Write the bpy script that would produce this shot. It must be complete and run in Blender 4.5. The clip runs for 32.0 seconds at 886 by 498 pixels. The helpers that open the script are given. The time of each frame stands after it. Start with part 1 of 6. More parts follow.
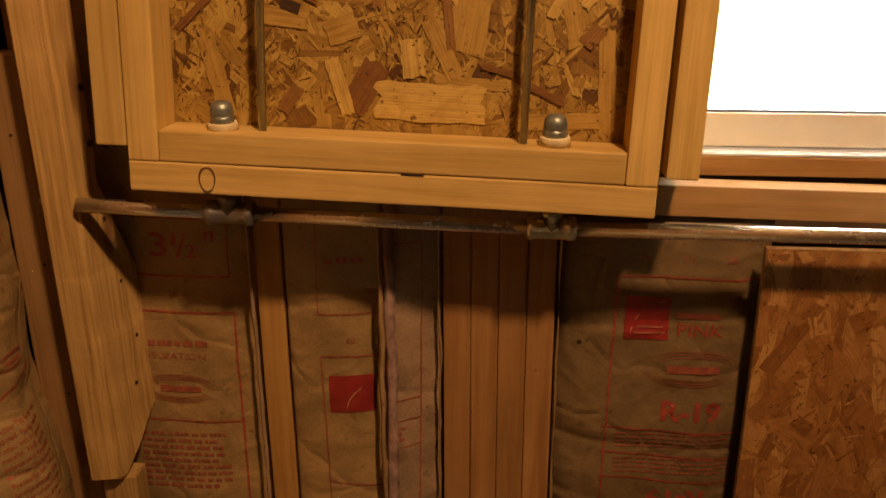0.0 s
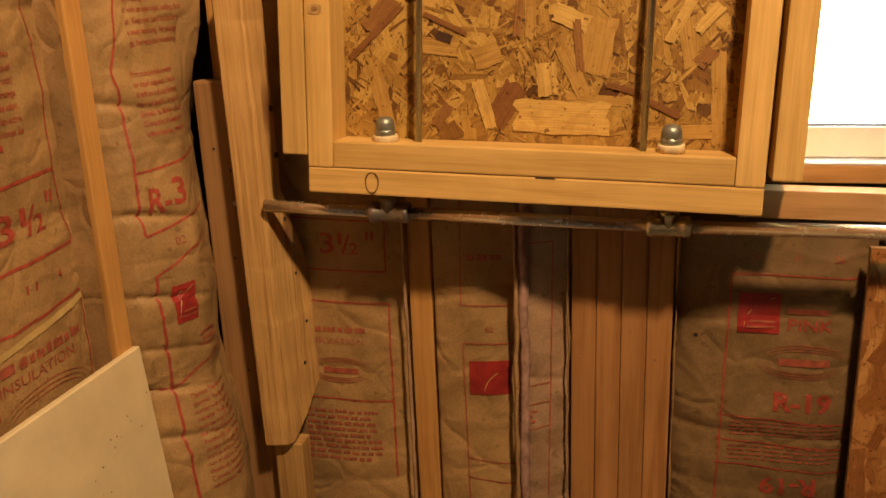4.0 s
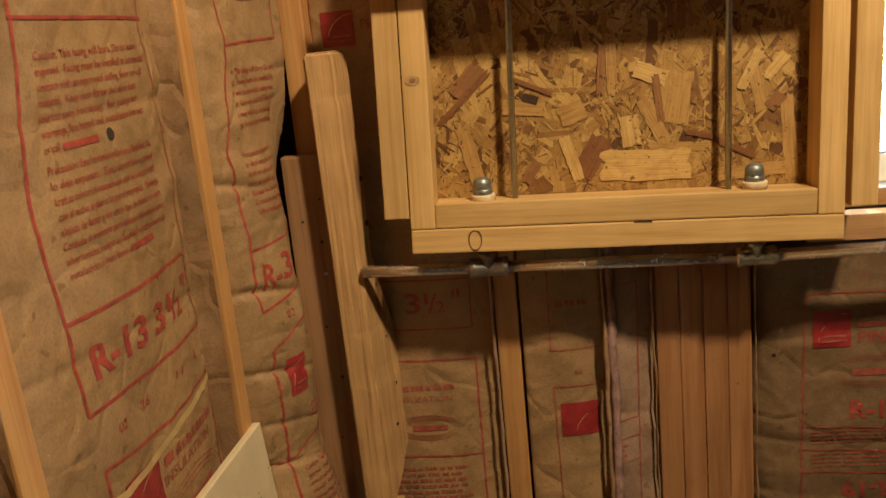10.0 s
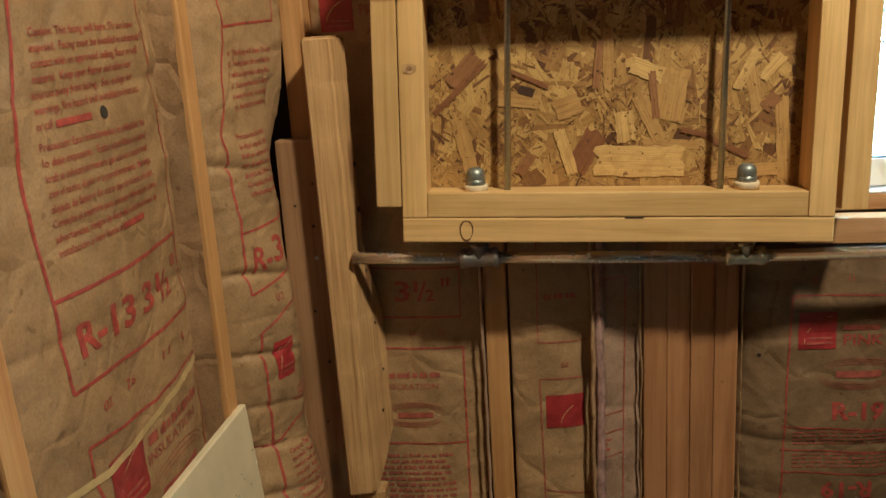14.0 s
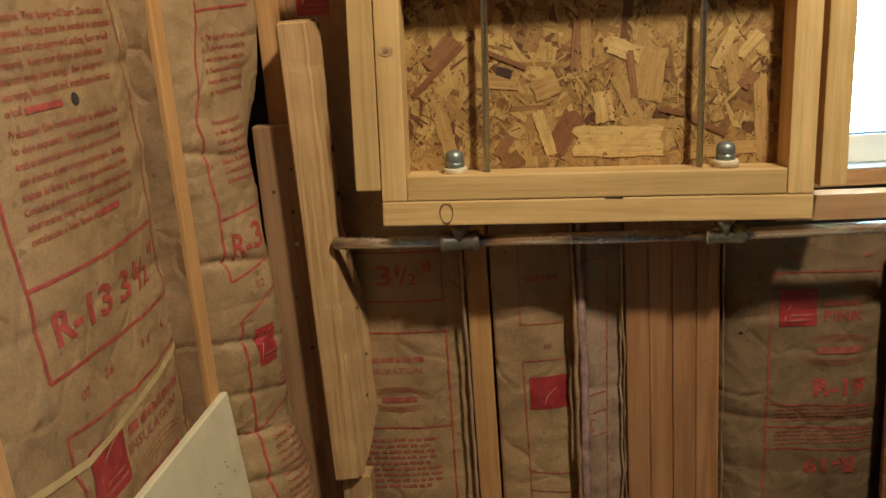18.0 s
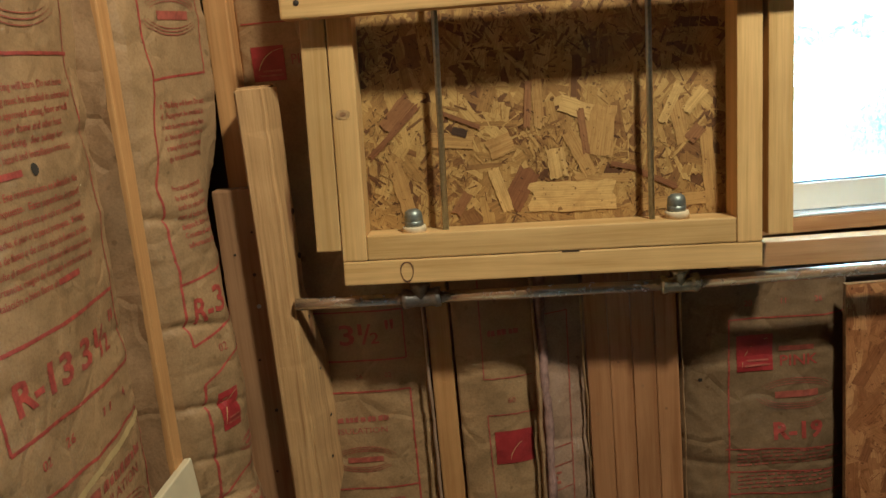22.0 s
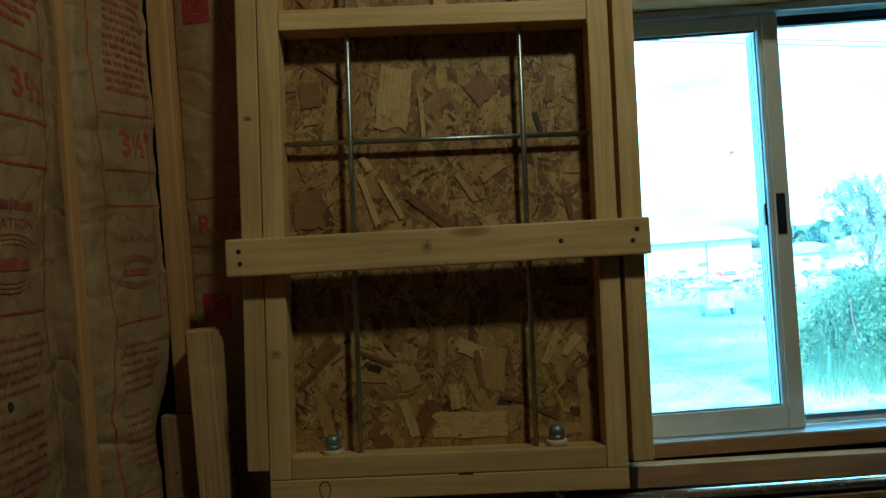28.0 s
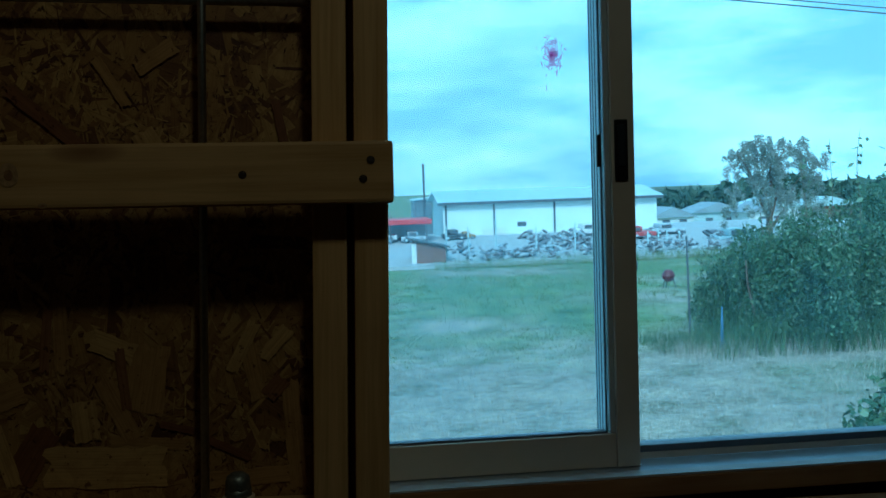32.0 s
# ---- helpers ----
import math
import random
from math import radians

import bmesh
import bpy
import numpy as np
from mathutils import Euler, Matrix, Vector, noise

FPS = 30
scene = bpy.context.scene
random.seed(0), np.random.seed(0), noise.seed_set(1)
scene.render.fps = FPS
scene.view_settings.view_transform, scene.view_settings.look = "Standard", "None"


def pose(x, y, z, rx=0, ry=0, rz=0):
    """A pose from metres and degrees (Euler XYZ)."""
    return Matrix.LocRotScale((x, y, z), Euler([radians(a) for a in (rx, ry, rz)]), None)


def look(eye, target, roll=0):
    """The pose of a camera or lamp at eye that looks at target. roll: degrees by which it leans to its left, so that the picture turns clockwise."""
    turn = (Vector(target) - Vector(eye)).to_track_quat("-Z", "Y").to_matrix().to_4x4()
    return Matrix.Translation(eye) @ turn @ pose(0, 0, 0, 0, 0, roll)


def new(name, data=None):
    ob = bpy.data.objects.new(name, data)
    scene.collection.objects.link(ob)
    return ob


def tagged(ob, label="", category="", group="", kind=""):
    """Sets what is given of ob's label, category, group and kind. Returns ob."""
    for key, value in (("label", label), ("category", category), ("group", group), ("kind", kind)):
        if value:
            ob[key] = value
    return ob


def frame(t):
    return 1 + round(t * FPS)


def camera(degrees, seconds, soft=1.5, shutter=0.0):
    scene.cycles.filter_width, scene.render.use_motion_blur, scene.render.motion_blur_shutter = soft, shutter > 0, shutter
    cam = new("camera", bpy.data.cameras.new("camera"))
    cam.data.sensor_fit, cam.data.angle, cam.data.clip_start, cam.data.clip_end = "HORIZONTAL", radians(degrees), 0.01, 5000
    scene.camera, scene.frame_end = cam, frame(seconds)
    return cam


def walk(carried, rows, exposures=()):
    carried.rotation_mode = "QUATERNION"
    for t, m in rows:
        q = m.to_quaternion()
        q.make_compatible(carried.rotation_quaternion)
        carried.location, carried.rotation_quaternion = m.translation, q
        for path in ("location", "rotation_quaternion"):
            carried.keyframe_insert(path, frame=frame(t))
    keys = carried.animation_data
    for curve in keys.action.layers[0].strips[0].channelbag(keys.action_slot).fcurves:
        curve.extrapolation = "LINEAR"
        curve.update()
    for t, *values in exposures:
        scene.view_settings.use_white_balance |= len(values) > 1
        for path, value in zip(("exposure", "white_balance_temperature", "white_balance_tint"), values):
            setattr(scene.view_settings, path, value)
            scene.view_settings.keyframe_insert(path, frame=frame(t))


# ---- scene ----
cam = camera(52.0, 32.0)
PATH = [
    (0, (0.476, -1.036, 1.473), (0.314, 0.829, 0.771), -0.3),
    (0.5, (0.505, -1.135, 1.454), (0.251, 0.722, 0.756), -2.0),
    (1, (0.51, -1.157, 1.464), (0.066, 0.696, 0.858), -3.9),
    (1.5, (0.485, -1.198, 1.462), (-0.029, 0.647, 0.887), -3.7),
    (2, (0.499, -1.231, 1.444), (0.097, 0.642, 0.871), -2.1),
    (2.5, (0.511, -1.232, 1.445), (0.124, 0.64, 0.857), -2.1),
    (3, (0.514, -1.207, 1.446), (0.049, 0.645, 0.852), -3.3),
    (3.5, (0.512, -1.207, 1.455), (0.017, 0.633, 0.846), -3.2),
    (4, (0.502, -1.226, 1.461), (0.046, 0.628, 0.867), -2.3),
    (4.5, (0.492, -1.232, 1.463), (0.066, 0.644, 0.919), -2.5),
    (6.5, (0.489, -1.24, 1.455), (0.121, 0.658, 0.941), -5.0),
    (7, (0.485, -1.246, 1.452), (0.087, 0.646, 0.943), -6.0),
    (7.5, (0.429, -1.267, 1.466), (-0.051, 0.608, 0.963), -6.4),
    (8, (0.306, -1.272, 1.487), (-0.129, 0.621, 1.009), -4.9),
    (8.5, (0.213, -1.283, 1.469), (-0.166, 0.62, 0.985), -4.3),
    (9, (0.183, -1.317, 1.473), (-0.119, 0.593, 0.962), -4.1),
    (9.5, (0.204, -1.324, 1.483), (-0.06, 0.597, 0.996), -5.3),
    (10, (0.199, -1.338, 1.487), (-0.019, 0.591, 1.009), -5.6),
    (10.5, (0.198, -1.335, 1.482), (0.015, 0.596, 0.995), -5.3),
    (11, (0.19, -1.336, 1.478), (0.019, 0.593, 0.979), -4.5),
    (11.5, (0.186, -1.337, 1.482), (0.027, 0.589, 0.968), -3.7),
    (12, (0.186, -1.333, 1.482), (0.031, 0.592, 0.961), -3.9),
    (12.5, (0.188, -1.326, 1.487), (0.015, 0.597, 0.966), -3.3),
    (13, (0.195, -1.33, 1.486), (0.008, 0.593, 0.967), -3.2),
    (13.5, (0.193, -1.336, 1.49), (-0.001, 0.587, 0.973), -3.1),
    (14, (0.204, -1.339, 1.492), (-0.002, 0.584, 0.983), -3.5),
    (14.5, (0.206, -1.333, 1.487), (0.001, 0.592, 0.985), -3.7),
    (16.5, (0.2, -1.329, 1.477), (0.024, 0.585, 0.923), -3.8),
    (17, (0.201, -1.32, 1.474), (0.022, 0.592, 0.915), -3.8),
    (17.5, (0.215, -1.326, 1.48), (0.016, 0.582, 0.914), -4.3),
    (18, (0.215, -1.335, 1.486), (0.034, 0.582, 0.946), -4.3),
    (18.5, (0.208, -1.334, 1.493), (0.104, 0.596, 0.982), -4.0),
    (19, (0.207, -1.332, 1.5), (0.095, 0.613, 1.047), -3.9),
    (19.5, (0.2, -1.331, 1.497), (0.069, 0.62, 1.08), -3.2),
    (20, (0.204, -1.333, 1.495), (0.073, 0.619, 1.081), -3.2),
    (20.5, (0.212, -1.342, 1.495), (0.082, 0.611, 1.082), -4.1),
    (21, (0.214, -1.347, 1.495), (0.092, 0.607, 1.086), -4.8),
    (21.5, (0.212, -1.348, 1.493), (0.101, 0.605, 1.075), -5.1),
    (22, (0.218, -1.352, 1.491), (0.129, 0.6, 1.065), -5.4),
    (22.5, (0.21, -1.35, 1.495), (0.155, 0.602, 1.063), -5.6),
    (23, (0.205, -1.356, 1.493), (0.167, 0.595, 1.053), -5.3),
    (23.5, (0.215, -1.354, 1.481), (0.253, 0.598, 1.044), -4.6),
    (24, (0.227, -1.353, 1.485), (0.323, 0.598, 1.056), -4.1),
    (24.5, (0.253, -1.363, 1.476), (0.389, 0.588, 1.058), -5.0),
    (26.5, (0.324, -1.563, 1.496), (0.368, 0.419, 1.228), -6.7),
    (27, (0.322, -1.571, 1.504), (0.364, 0.417, 1.289), -5.7),
    (27.5, (0.324, -1.578, 1.519), (0.353, 0.417, 1.375), -5.5),
    (28, (0.336, -1.608, 1.585), (0.338, 0.392, 1.574), -4.2),
    (28.5, (0.358, -1.63, 1.611), (0.374, 0.368, 1.706), -3.0),
    (29, (0.366, -1.637, 1.6), (0.39, 0.36, 1.711), -2.4),
    (29.5, (0.36, -1.639, 1.597), (0.383, 0.36, 1.652), -1.9),
    (30, (0.354, -1.641, 1.594), (0.36, 0.359, 1.63), -1.4),
    (30.5, (0.358, -1.642, 1.596), (0.35, 0.358, 1.623), -1.7),
    (31, (0.397, -1.587, 1.585), (0.439, 0.412, 1.557), -1.4),
    (31.5, (0.496, -1.356, 1.561), (0.625, 0.637, 1.455), -1.1),
    (32, (0.663, -0.985, 1.555), (0.848, 1.002, 1.42), -2.0),
]
EXPOSURES = [(0, 3.88, 9500, 25), (1, 4.24, 10800, 30), (2, 4.5, 9900, 21), (4, 4.53, 8300, 17), (5.5, 4.34, 7150, 10), (7, 4.00, 6400, 5), (8, 3.92, 7700, 14), (9, 4.25, 6800, 9), (11, 4.43, 5700, 1), (13, 4.36, 5150, -3), (17, 4.47, 4880, -6), (20, 4.37, 4750, -7), (23.5, 4.20, 4600, -9), (24.5, 3.90, 4450, -14), (26.5, 3.14, 4350, -20), (27.5, 2.76, 4280, -24), (28, 1.9, 4250, -26), (28.5, 1.1, 4350, -22), (29, 0.25, 4300, -24), (30, 0.2, 4300, -24), (30.6, 0.3, 4300, -24), (31, 0.46, 4200, -27), (31.5, -0.1, 4350, -22), (32, -0.65, 4300, -20)]
walk(cam, [(t, look(eye, target, roll)) for t, eye, target, roll in PATH], EXPOSURES)

# ---- world, sun, lamps ----
world = bpy.data.worlds.new("sky")
scene.world = world
world.use_nodes = True
wn, wl = world.node_tree.nodes, world.node_tree.links
sky = wn.new("ShaderNodeTexSky")
sky.sky_type = "NISHITA"
sky.sun_disc = False
sky.sun_elevation = radians(40)
sky.sun_rotation = radians(200)
sky.air_density, sky.dust_density = 1.0, 2.0
wn["Background"].inputs["Strength"].default_value = 0.34
tc = wn.new("ShaderNodeTexCoord")
mp = wn.new("ShaderNodeMapping")
mp.inputs["Scale"].default_value = (1.0, 1.0, 3.6)
wl.new(tc.outputs["Generated"], mp.inputs["Vector"])
cn = wn.new("ShaderNodeTexNoise")
cn.inputs["Scale"].default_value, cn.inputs["Detail"].default_value, cn.inputs["Roughness"].default_value = 2.6, 7, 0.58
wl.new(mp.outputs[0], cn.inputs["Vector"])
cr = wn.new("ShaderNodeValToRGB")
cr.color_ramp.elements[0].position, cr.color_ramp.elements[0].color = 0.40, (2.0, 3.3, 4.4, 1)
cr.color_ramp.elements[1].position, cr.color_ramp.elements[1].color = 0.62, (5.2, 6.6, 7.2, 1)
wl.new(cn.outputs["Fac"], cr.inputs[0])
cm = wn.new("ShaderNodeMix")
cm.data_type = "RGBA"
cm.inputs["Factor"].default_value = 0.8
wl.new(sky.outputs[0], cm.inputs[6])
wl.new(cr.outputs[0], cm.inputs[7])
wl.new(cm.outputs[2], wn["Background"].inputs["Color"])

sun = new("sun", bpy.data.lights.new("sun", "SUN"))
sun.data.energy, sun.data.angle, sun.data.color = 3.3, radians(14), (1.0, 0.95, 0.88)
sun.matrix_world = look((0, 0, 20), (6.9, 23, 0))

LAMP = (0.97, -1.10, 2.92)
LAMP_AIM = (0.16, 0.0, 1.66)
lamp_light = new("lamp_light", bpy.data.lights.new("lamp_light", "SPOT"))
lamp_light.data.energy, lamp_light.data.shadow_soft_size, lamp_light.data.color = 11.3, 0.085, (1.0, 0.74, 0.46)
lamp_light.data.spot_size, lamp_light.data.spot_blend = radians(104), 1.0
lamp_light.matrix_world = look(LAMP, LAMP_AIM)


# ---- materials ----
def mat(name):
    m = bpy.data.materials.new(name)
    m.use_nodes = True
    return m, m.node_tree.nodes, m.node_tree.links, m.node_tree.nodes["Principled BSDF"]


def ramp(n, stops):
    r = n.new("ShaderNodeValToRGB")
    while len(r.color_ramp.elements) < len(stops):
        r.color_ramp.elements.new(0.5)
    for e, (p, c) in zip(r.color_ramp.elements, stops):
        e.position, e.color = p, (*c, 1)
    return r


def coords(n, l, scale=(1, 1, 1), spread=7.0):
    """Object coordinates, shifted at random from object to object and scaled."""
    tc, oi = n.new("ShaderNodeTexCoord"), n.new("ShaderNodeObjectInfo")
    mul, add, mp = n.new("ShaderNodeVectorMath"), n.new("ShaderNodeVectorMath"), n.new("ShaderNodeMapping")
    mul.operation, add.operation = "SCALE", "ADD"
    mul.inputs[0].default_value = (1.0, 0.37, 0.71)
    sc = n.new("ShaderNodeMath")
    sc.operation = "MULTIPLY"
    sc.inputs[1].default_value = spread
    l.new(oi.outputs["Random"], sc.inputs[0])
    l.new(sc.outputs[0], mul.inputs["Scale"])
    l.new(tc.outputs["Object"], add.inputs[0])
    l.new(mul.outputs[0], add.inputs[1])
    l.new(add.outputs[0], mp.inputs["Vector"])
    mp.inputs["Scale"].default_value = scale
    return mp.outputs[0], oi.outputs["Random"]


def tex(n, l, vec, scale, detail=4, rough=0.55, dist=0.0):
    t = n.new("ShaderNodeTexNoise")
    t.inputs["Scale"].default_value, t.inputs["Detail"].default_value = scale, detail
    t.inputs["Roughness"].default_value, t.inputs["Distortion"].default_value = rough, dist
    l.new(vec, t.inputs["Vector"])
    return t.outputs["Fac"]


def mix(n, l, fac, a, b, blend="MIX"):
    m = n.new("ShaderNodeMix")
    m.data_type, m.blend_type = "RGBA", blend
    for sock, v in ((m.inputs["Factor"], fac), (m.inputs[6], a), (m.inputs[7], b)):
        if isinstance(v, (int, float)):
            sock.default_value = v
        elif isinstance(v, tuple):
            sock.default_value = (*v, 1)
        else:
            l.new(v, sock)
    return m.outputs[2]


def bump(n, l, p, height, strength=0.3, dist=0.002):
    b = n.new("ShaderNodeBump")
    b.inputs["Strength"].default_value, b.inputs["Distance"].default_value = strength, dist
    l.new(height, b.inputs["Height"])
    l.new(b.outputs[0], p.inputs["Normal"])


def wood(name, light, dark, knot=(0.16, 0.07, 0.03), rough=0.55, knots=0.75, fibre=0.55, relief=0.25, bands=22):
    """Sawn softwood with the grain along the object's own x."""
    m, n, l, p = mat(name)
    vec, rnd = coords(n, l)
    st = n.new("ShaderNodeMapping")
    st.inputs["Scale"].default_value = (0.9, bands, bands)
    l.new(vec, st.inputs["Vector"])
    grain = tex(n, l, st.outputs[0], 3.0, 5, 0.6, 0.6)
    st2 = n.new("ShaderNodeMapping")
    st2.inputs["Scale"].default_value = (6, 260, 260)
    l.new(vec, st2.inputs["Vector"])
    fine = tex(n, l, st2.outputs[0], 1.5, 3, 0.6)
    blot = tex(n, l, vec, 6.0, 3, 0.6)
    g = ramp(n, [(0.35, dark), (0.52, light), (0.7, tuple(min(1, c * 1.12) for c in light))])
    l.new(grain, g.inputs[0])
    f = ramp(n, [(0.3, (0.78, 0.74, 0.68)), (0.6, (1, 1, 1))])
    l.new(fine, f.inputs[0])
    c = mix(n, l, fibre, g.outputs[0], f.outputs[0], "MULTIPLY")
    b = ramp(n, [(0.3, (0.82, 0.78, 0.72)), (0.65, (1.06, 1.04, 1.0))])
    l.new(blot, b.inputs[0])
    c = mix(n, l, 0.7, c, b.outputs[0], "MULTIPLY")
    ks = n.new("ShaderNodeMapping")
    ks.inputs["Scale"].default_value = (4.5, 15, 15)
    l.new(vec, ks.inputs["Vector"])
    vo = n.new("ShaderNodeTexVoronoi")
    vo.inputs["Scale"].default_value = 1.0
    l.new(ks.outputs[0], vo.inputs["Vector"])
    sep = n.new("ShaderNodeSeparateColor")
    l.new(vo.outputs["Color"], sep.inputs[0])
    some = n.new("ShaderNodeMath")
    some.operation = "GREATER_THAN"
    some.inputs[1].default_value = knots
    l.new(sep.outputs[0], some.inputs[0])
    kr = ramp(n, [(0.05, (1, 1, 1)), (0.14, (0.55, 0.55, 0.55)), (0.2, (0, 0, 0))])
    l.new(vo.outputs["Distance"], kr.inputs[0])
    km = n.new("ShaderNodeMath")
    km.operation = "MULTIPLY"
    l.new(kr.outputs[0], km.inputs[0])
    l.new(some.outputs[0], km.inputs[1])
    c = mix(n, l, km.outputs[0], c, knot)
    hs = n.new("ShaderNodeHueSaturation")
    vr = n.new("ShaderNodeMapRange")
    vr.inputs["To Min"].default_value, vr.inputs["To Max"].default_value = 0.86, 1.1
    l.new(rnd, vr.inputs["Value"])
    l.new(vr.outputs[0], hs.inputs["Value"])
    l.new(c, hs.inputs["Color"])
    l.new(hs.outputs[0], p.inputs["Base Color"])
    p.inputs["Roughness"].default_value = rough
    p.inputs["Specular IOR Level"].default_value = 0.3
    bump(n, l, p, mix(n, l, 0.4, fine, grain), relief, 0.0008)
    return m


def paper(name, base, crease=1.0):
    m, n, l, p = mat(name)
    vec, rnd = coords(n, l)
    big, mid, fib = tex(n, l, vec, 5, 4, 0.6), tex(n, l, vec, 22, 5, 0.65), tex(n, l, vec, 260, 3, 0.6)
    r1 = ramp(n, [(0.3, tuple(c * 0.72 for c in base)), (0.55, base), (0.75, tuple(c * 1.16 for c in base))])
    l.new(big, r1.inputs[0])
    r2 = ramp(n, [(0.28, (0.70, 0.68, 0.62)), (0.5, (0.97, 0.96, 0.93)), (0.7, (1.10, 1.08, 1.04))])
    l.new(mid, r2.inputs[0])
    c = mix(n, l, 0.8, r1.outputs[0], r2.outputs[0], "MULTIPLY")
    r3 = ramp(n, [(0.25, (0.72, 0.70, 0.66)), (0.6, (1.06, 1.06, 1.05))])
    l.new(fib, r3.inputs[0])
    c = mix(n, l, 0.7, c, r3.outputs[0], "MULTIPLY")
    spots = ramp(n, [(0.71, (1, 1, 1)), (0.76, (0.35, 0.3, 0.22))])
    l.new(tex(n, l, vec, 60, 1, 0.4), spots.inputs[0])
    c = mix(n, l, 0.45, c, spots.outputs[0], "MULTIPLY")
    l.new(c, p.inputs["Base Color"])
    p.inputs["Roughness"].default_value = 0.6
    p.inputs["Specular IOR Level"].default_value = 0.35
    vo = n.new("ShaderNodeTexVoronoi")
    vo.feature = "DISTANCE_TO_EDGE"
    vo.inputs["Scale"].default_value = 9.0
    w = n.new("ShaderNodeMix")
    w.data_type = "VECTOR"
    w.inputs["Factor"].default_value = 0.12
    tn = n.new("ShaderNodeTexNoise")
    tn.inputs["Scale"].default_value = 7
    l.new(vec, tn.inputs["Vector"])
    l.new(vec, w.inputs[4])
    l.new(tn.outputs["Color"], w.inputs[5])
    l.new(w.outputs[1], vo.inputs["Vector"])
    cr = ramp(n, [(0.0, (0, 0, 0)), (0.08, (1, 1, 1))])
    l.new(vo.outputs["Distance"], cr.inputs[0])
    h = mix(n, l, 0.6, cr.outputs[0], mid)
    bump(n, l, p, h, 0.4 * crease, 0.004)
    return m


def plain(name, col, rough=0.5, metal=0.0, var=0.15, scale=30.0, spec=0.5, bstr=0.1):
    m, n, l, p = mat(name)
    vec, rnd = coords(n, l)
    a = tex(n, l, vec, scale, 4, 0.6)
    r = ramp(n, [(0.3, tuple(c * (1 - var) for c in col)), (0.65, tuple(min(1, c * (1 + var * 0.6)) for c in col))])
    l.new(a, r.inputs[0])
    l.new(r.outputs[0], p.inputs["Base Color"])
    rr = n.new("ShaderNodeMapRange")
    rr.inputs["To Min"].default_value, rr.inputs["To Max"].default_value = max(0.02, rough * 0.8), min(1, rough * 1.2)
    l.new(tex(n, l, vec, scale * 2.7, 3), rr.inputs["Value"])
    l.new(rr.outputs[0], p.inputs["Roughness"])
    p.inputs["Metallic"].default_value = metal
    p.inputs["Specular IOR Level"].default_value = spec
    if bstr:
        bump(n, l, p, tex(n, l, vec, scale * 4, 3), bstr, 0.001)
    return m


def strands(name, stops, rough=0.5):
    """Pressed wood strands: each strand takes its own colour, its fibers run along it."""
    m, n, l, p = mat(name)
    ge = n.new("ShaderNodeNewGeometry")
    r = ramp(n, stops)
    l.new(ge.outputs["Random Per Island"], r.inputs[0])
    vec, rnd = coords(n, l)
    uv = n.new("ShaderNodeUVMap")
    fib = tex(n, l, uv.outputs[0], 1.0, 3, 0.6, 0.3)
    r1 = ramp(n, [(0.3, (0.62, 0.54, 0.44)), (0.52, (1.0, 1.0, 1.0)), (0.72, (1.16, 1.16, 1.12))])
    l.new(fib, r1.inputs[0])
    c = mix(n, l, 0.8, r.outputs[0], r1.outputs[0], "MULTIPLY")
    a = tex(n, l, vec, 38, 5, 0.65, 1.0)
    r2 = ramp(n, [(0.3, (0.74, 0.66, 0.56)), (0.55, (1.05, 1.03, 1.0))])
    l.new(a, r2.inputs[0])
    c = mix(n, l, 0.7, c, r2.outputs[0], "MULTIPLY")
    s = ramp(n, [(0.66, (1, 1, 1)), (0.72, (0.22, 0.13, 0.08))])
    l.new(tex(n, l, vec, 150, 2, 0.5), s.inputs[0])
    c = mix(n, l, 0.8, c, s.outputs[0], "MULTIPLY")
    l.new(c, p.inputs["Base Color"])
    p.inputs["Roughness"].default_value = rough
    bump(n, l, p, mix(n, l, 0.5, fib, a), 0.35, 0.0008)
    return m


PINE = wood("pine", (0.625, 0.405, 0.165), (0.525, 0.325, 0.112), (0.30, 0.16, 0.06), 0.5, 0.86, 0.5)
SILLWOOD = wood("sill_fir", (0.50, 0.278, 0.122), (0.41, 0.208, 0.084), (0.2, 0.09, 0.035), 0.5, 0.86, 0.35)
PACKFIR = wood("red_fir", (0.40, 0.198, 0.085), (0.315, 0.142, 0.056), (0.14, 0.06, 0.03), 0.5, 0.86, 0.4)
FIR = wood("fir", (0.56, 0.300, 0.110), (0.47, 0.228, 0.076), (0.16, 0.07, 0.03), 0.55, 0.82, 0.4)
PLANKWOOD = wood("weathered_pine", (0.475, 0.290, 0.127), (0.345, 0.194, 0.080), fibre=0.9, relief=1.2, bands=38)
STRIPWOOD = wood("old_board", (0.37, 0.205, 0.100), (0.28, 0.145, 0.066), fibre=0.5)
KRAFT = paper("kraft_paper", (0.368, 0.226, 0.108), 1.8)
KRAFT_PALE = paper("pale_kraft_paper", (0.365, 0.232, 0.155))
KRAFT_DULL = paper("dull_kraft_paper", (0.225, 0.139, 0.071), 2.0)
KRAFT_DARK = paper("kraft_paper_flange", (0.34, 0.206, 0.106), 2.2)
OSB_BASE = plain("osb_base", (0.27, 0.14, 0.055), 0.6, 0, 0.5, 90)
OSB = strands("osb_strands", [(0.0, (0.100, 0.040, 0.013)), (0.12, (0.19, 0.087, 0.025)), (0.32, (0.295, 0.157, 0.043)), (0.68, (0.385, 0.224, 0.063)), (1.0, (0.49, 0.312, 0.098))])
OSB_RED = strands("osb_panel_strands", [(0.0, (0.25, 0.098, 0.037)), (0.3, (0.35, 0.145, 0.053)), (0.8, (0.43, 0.192, 0.072)), (1.0, (0.55, 0.285, 0.115))], 0.30)
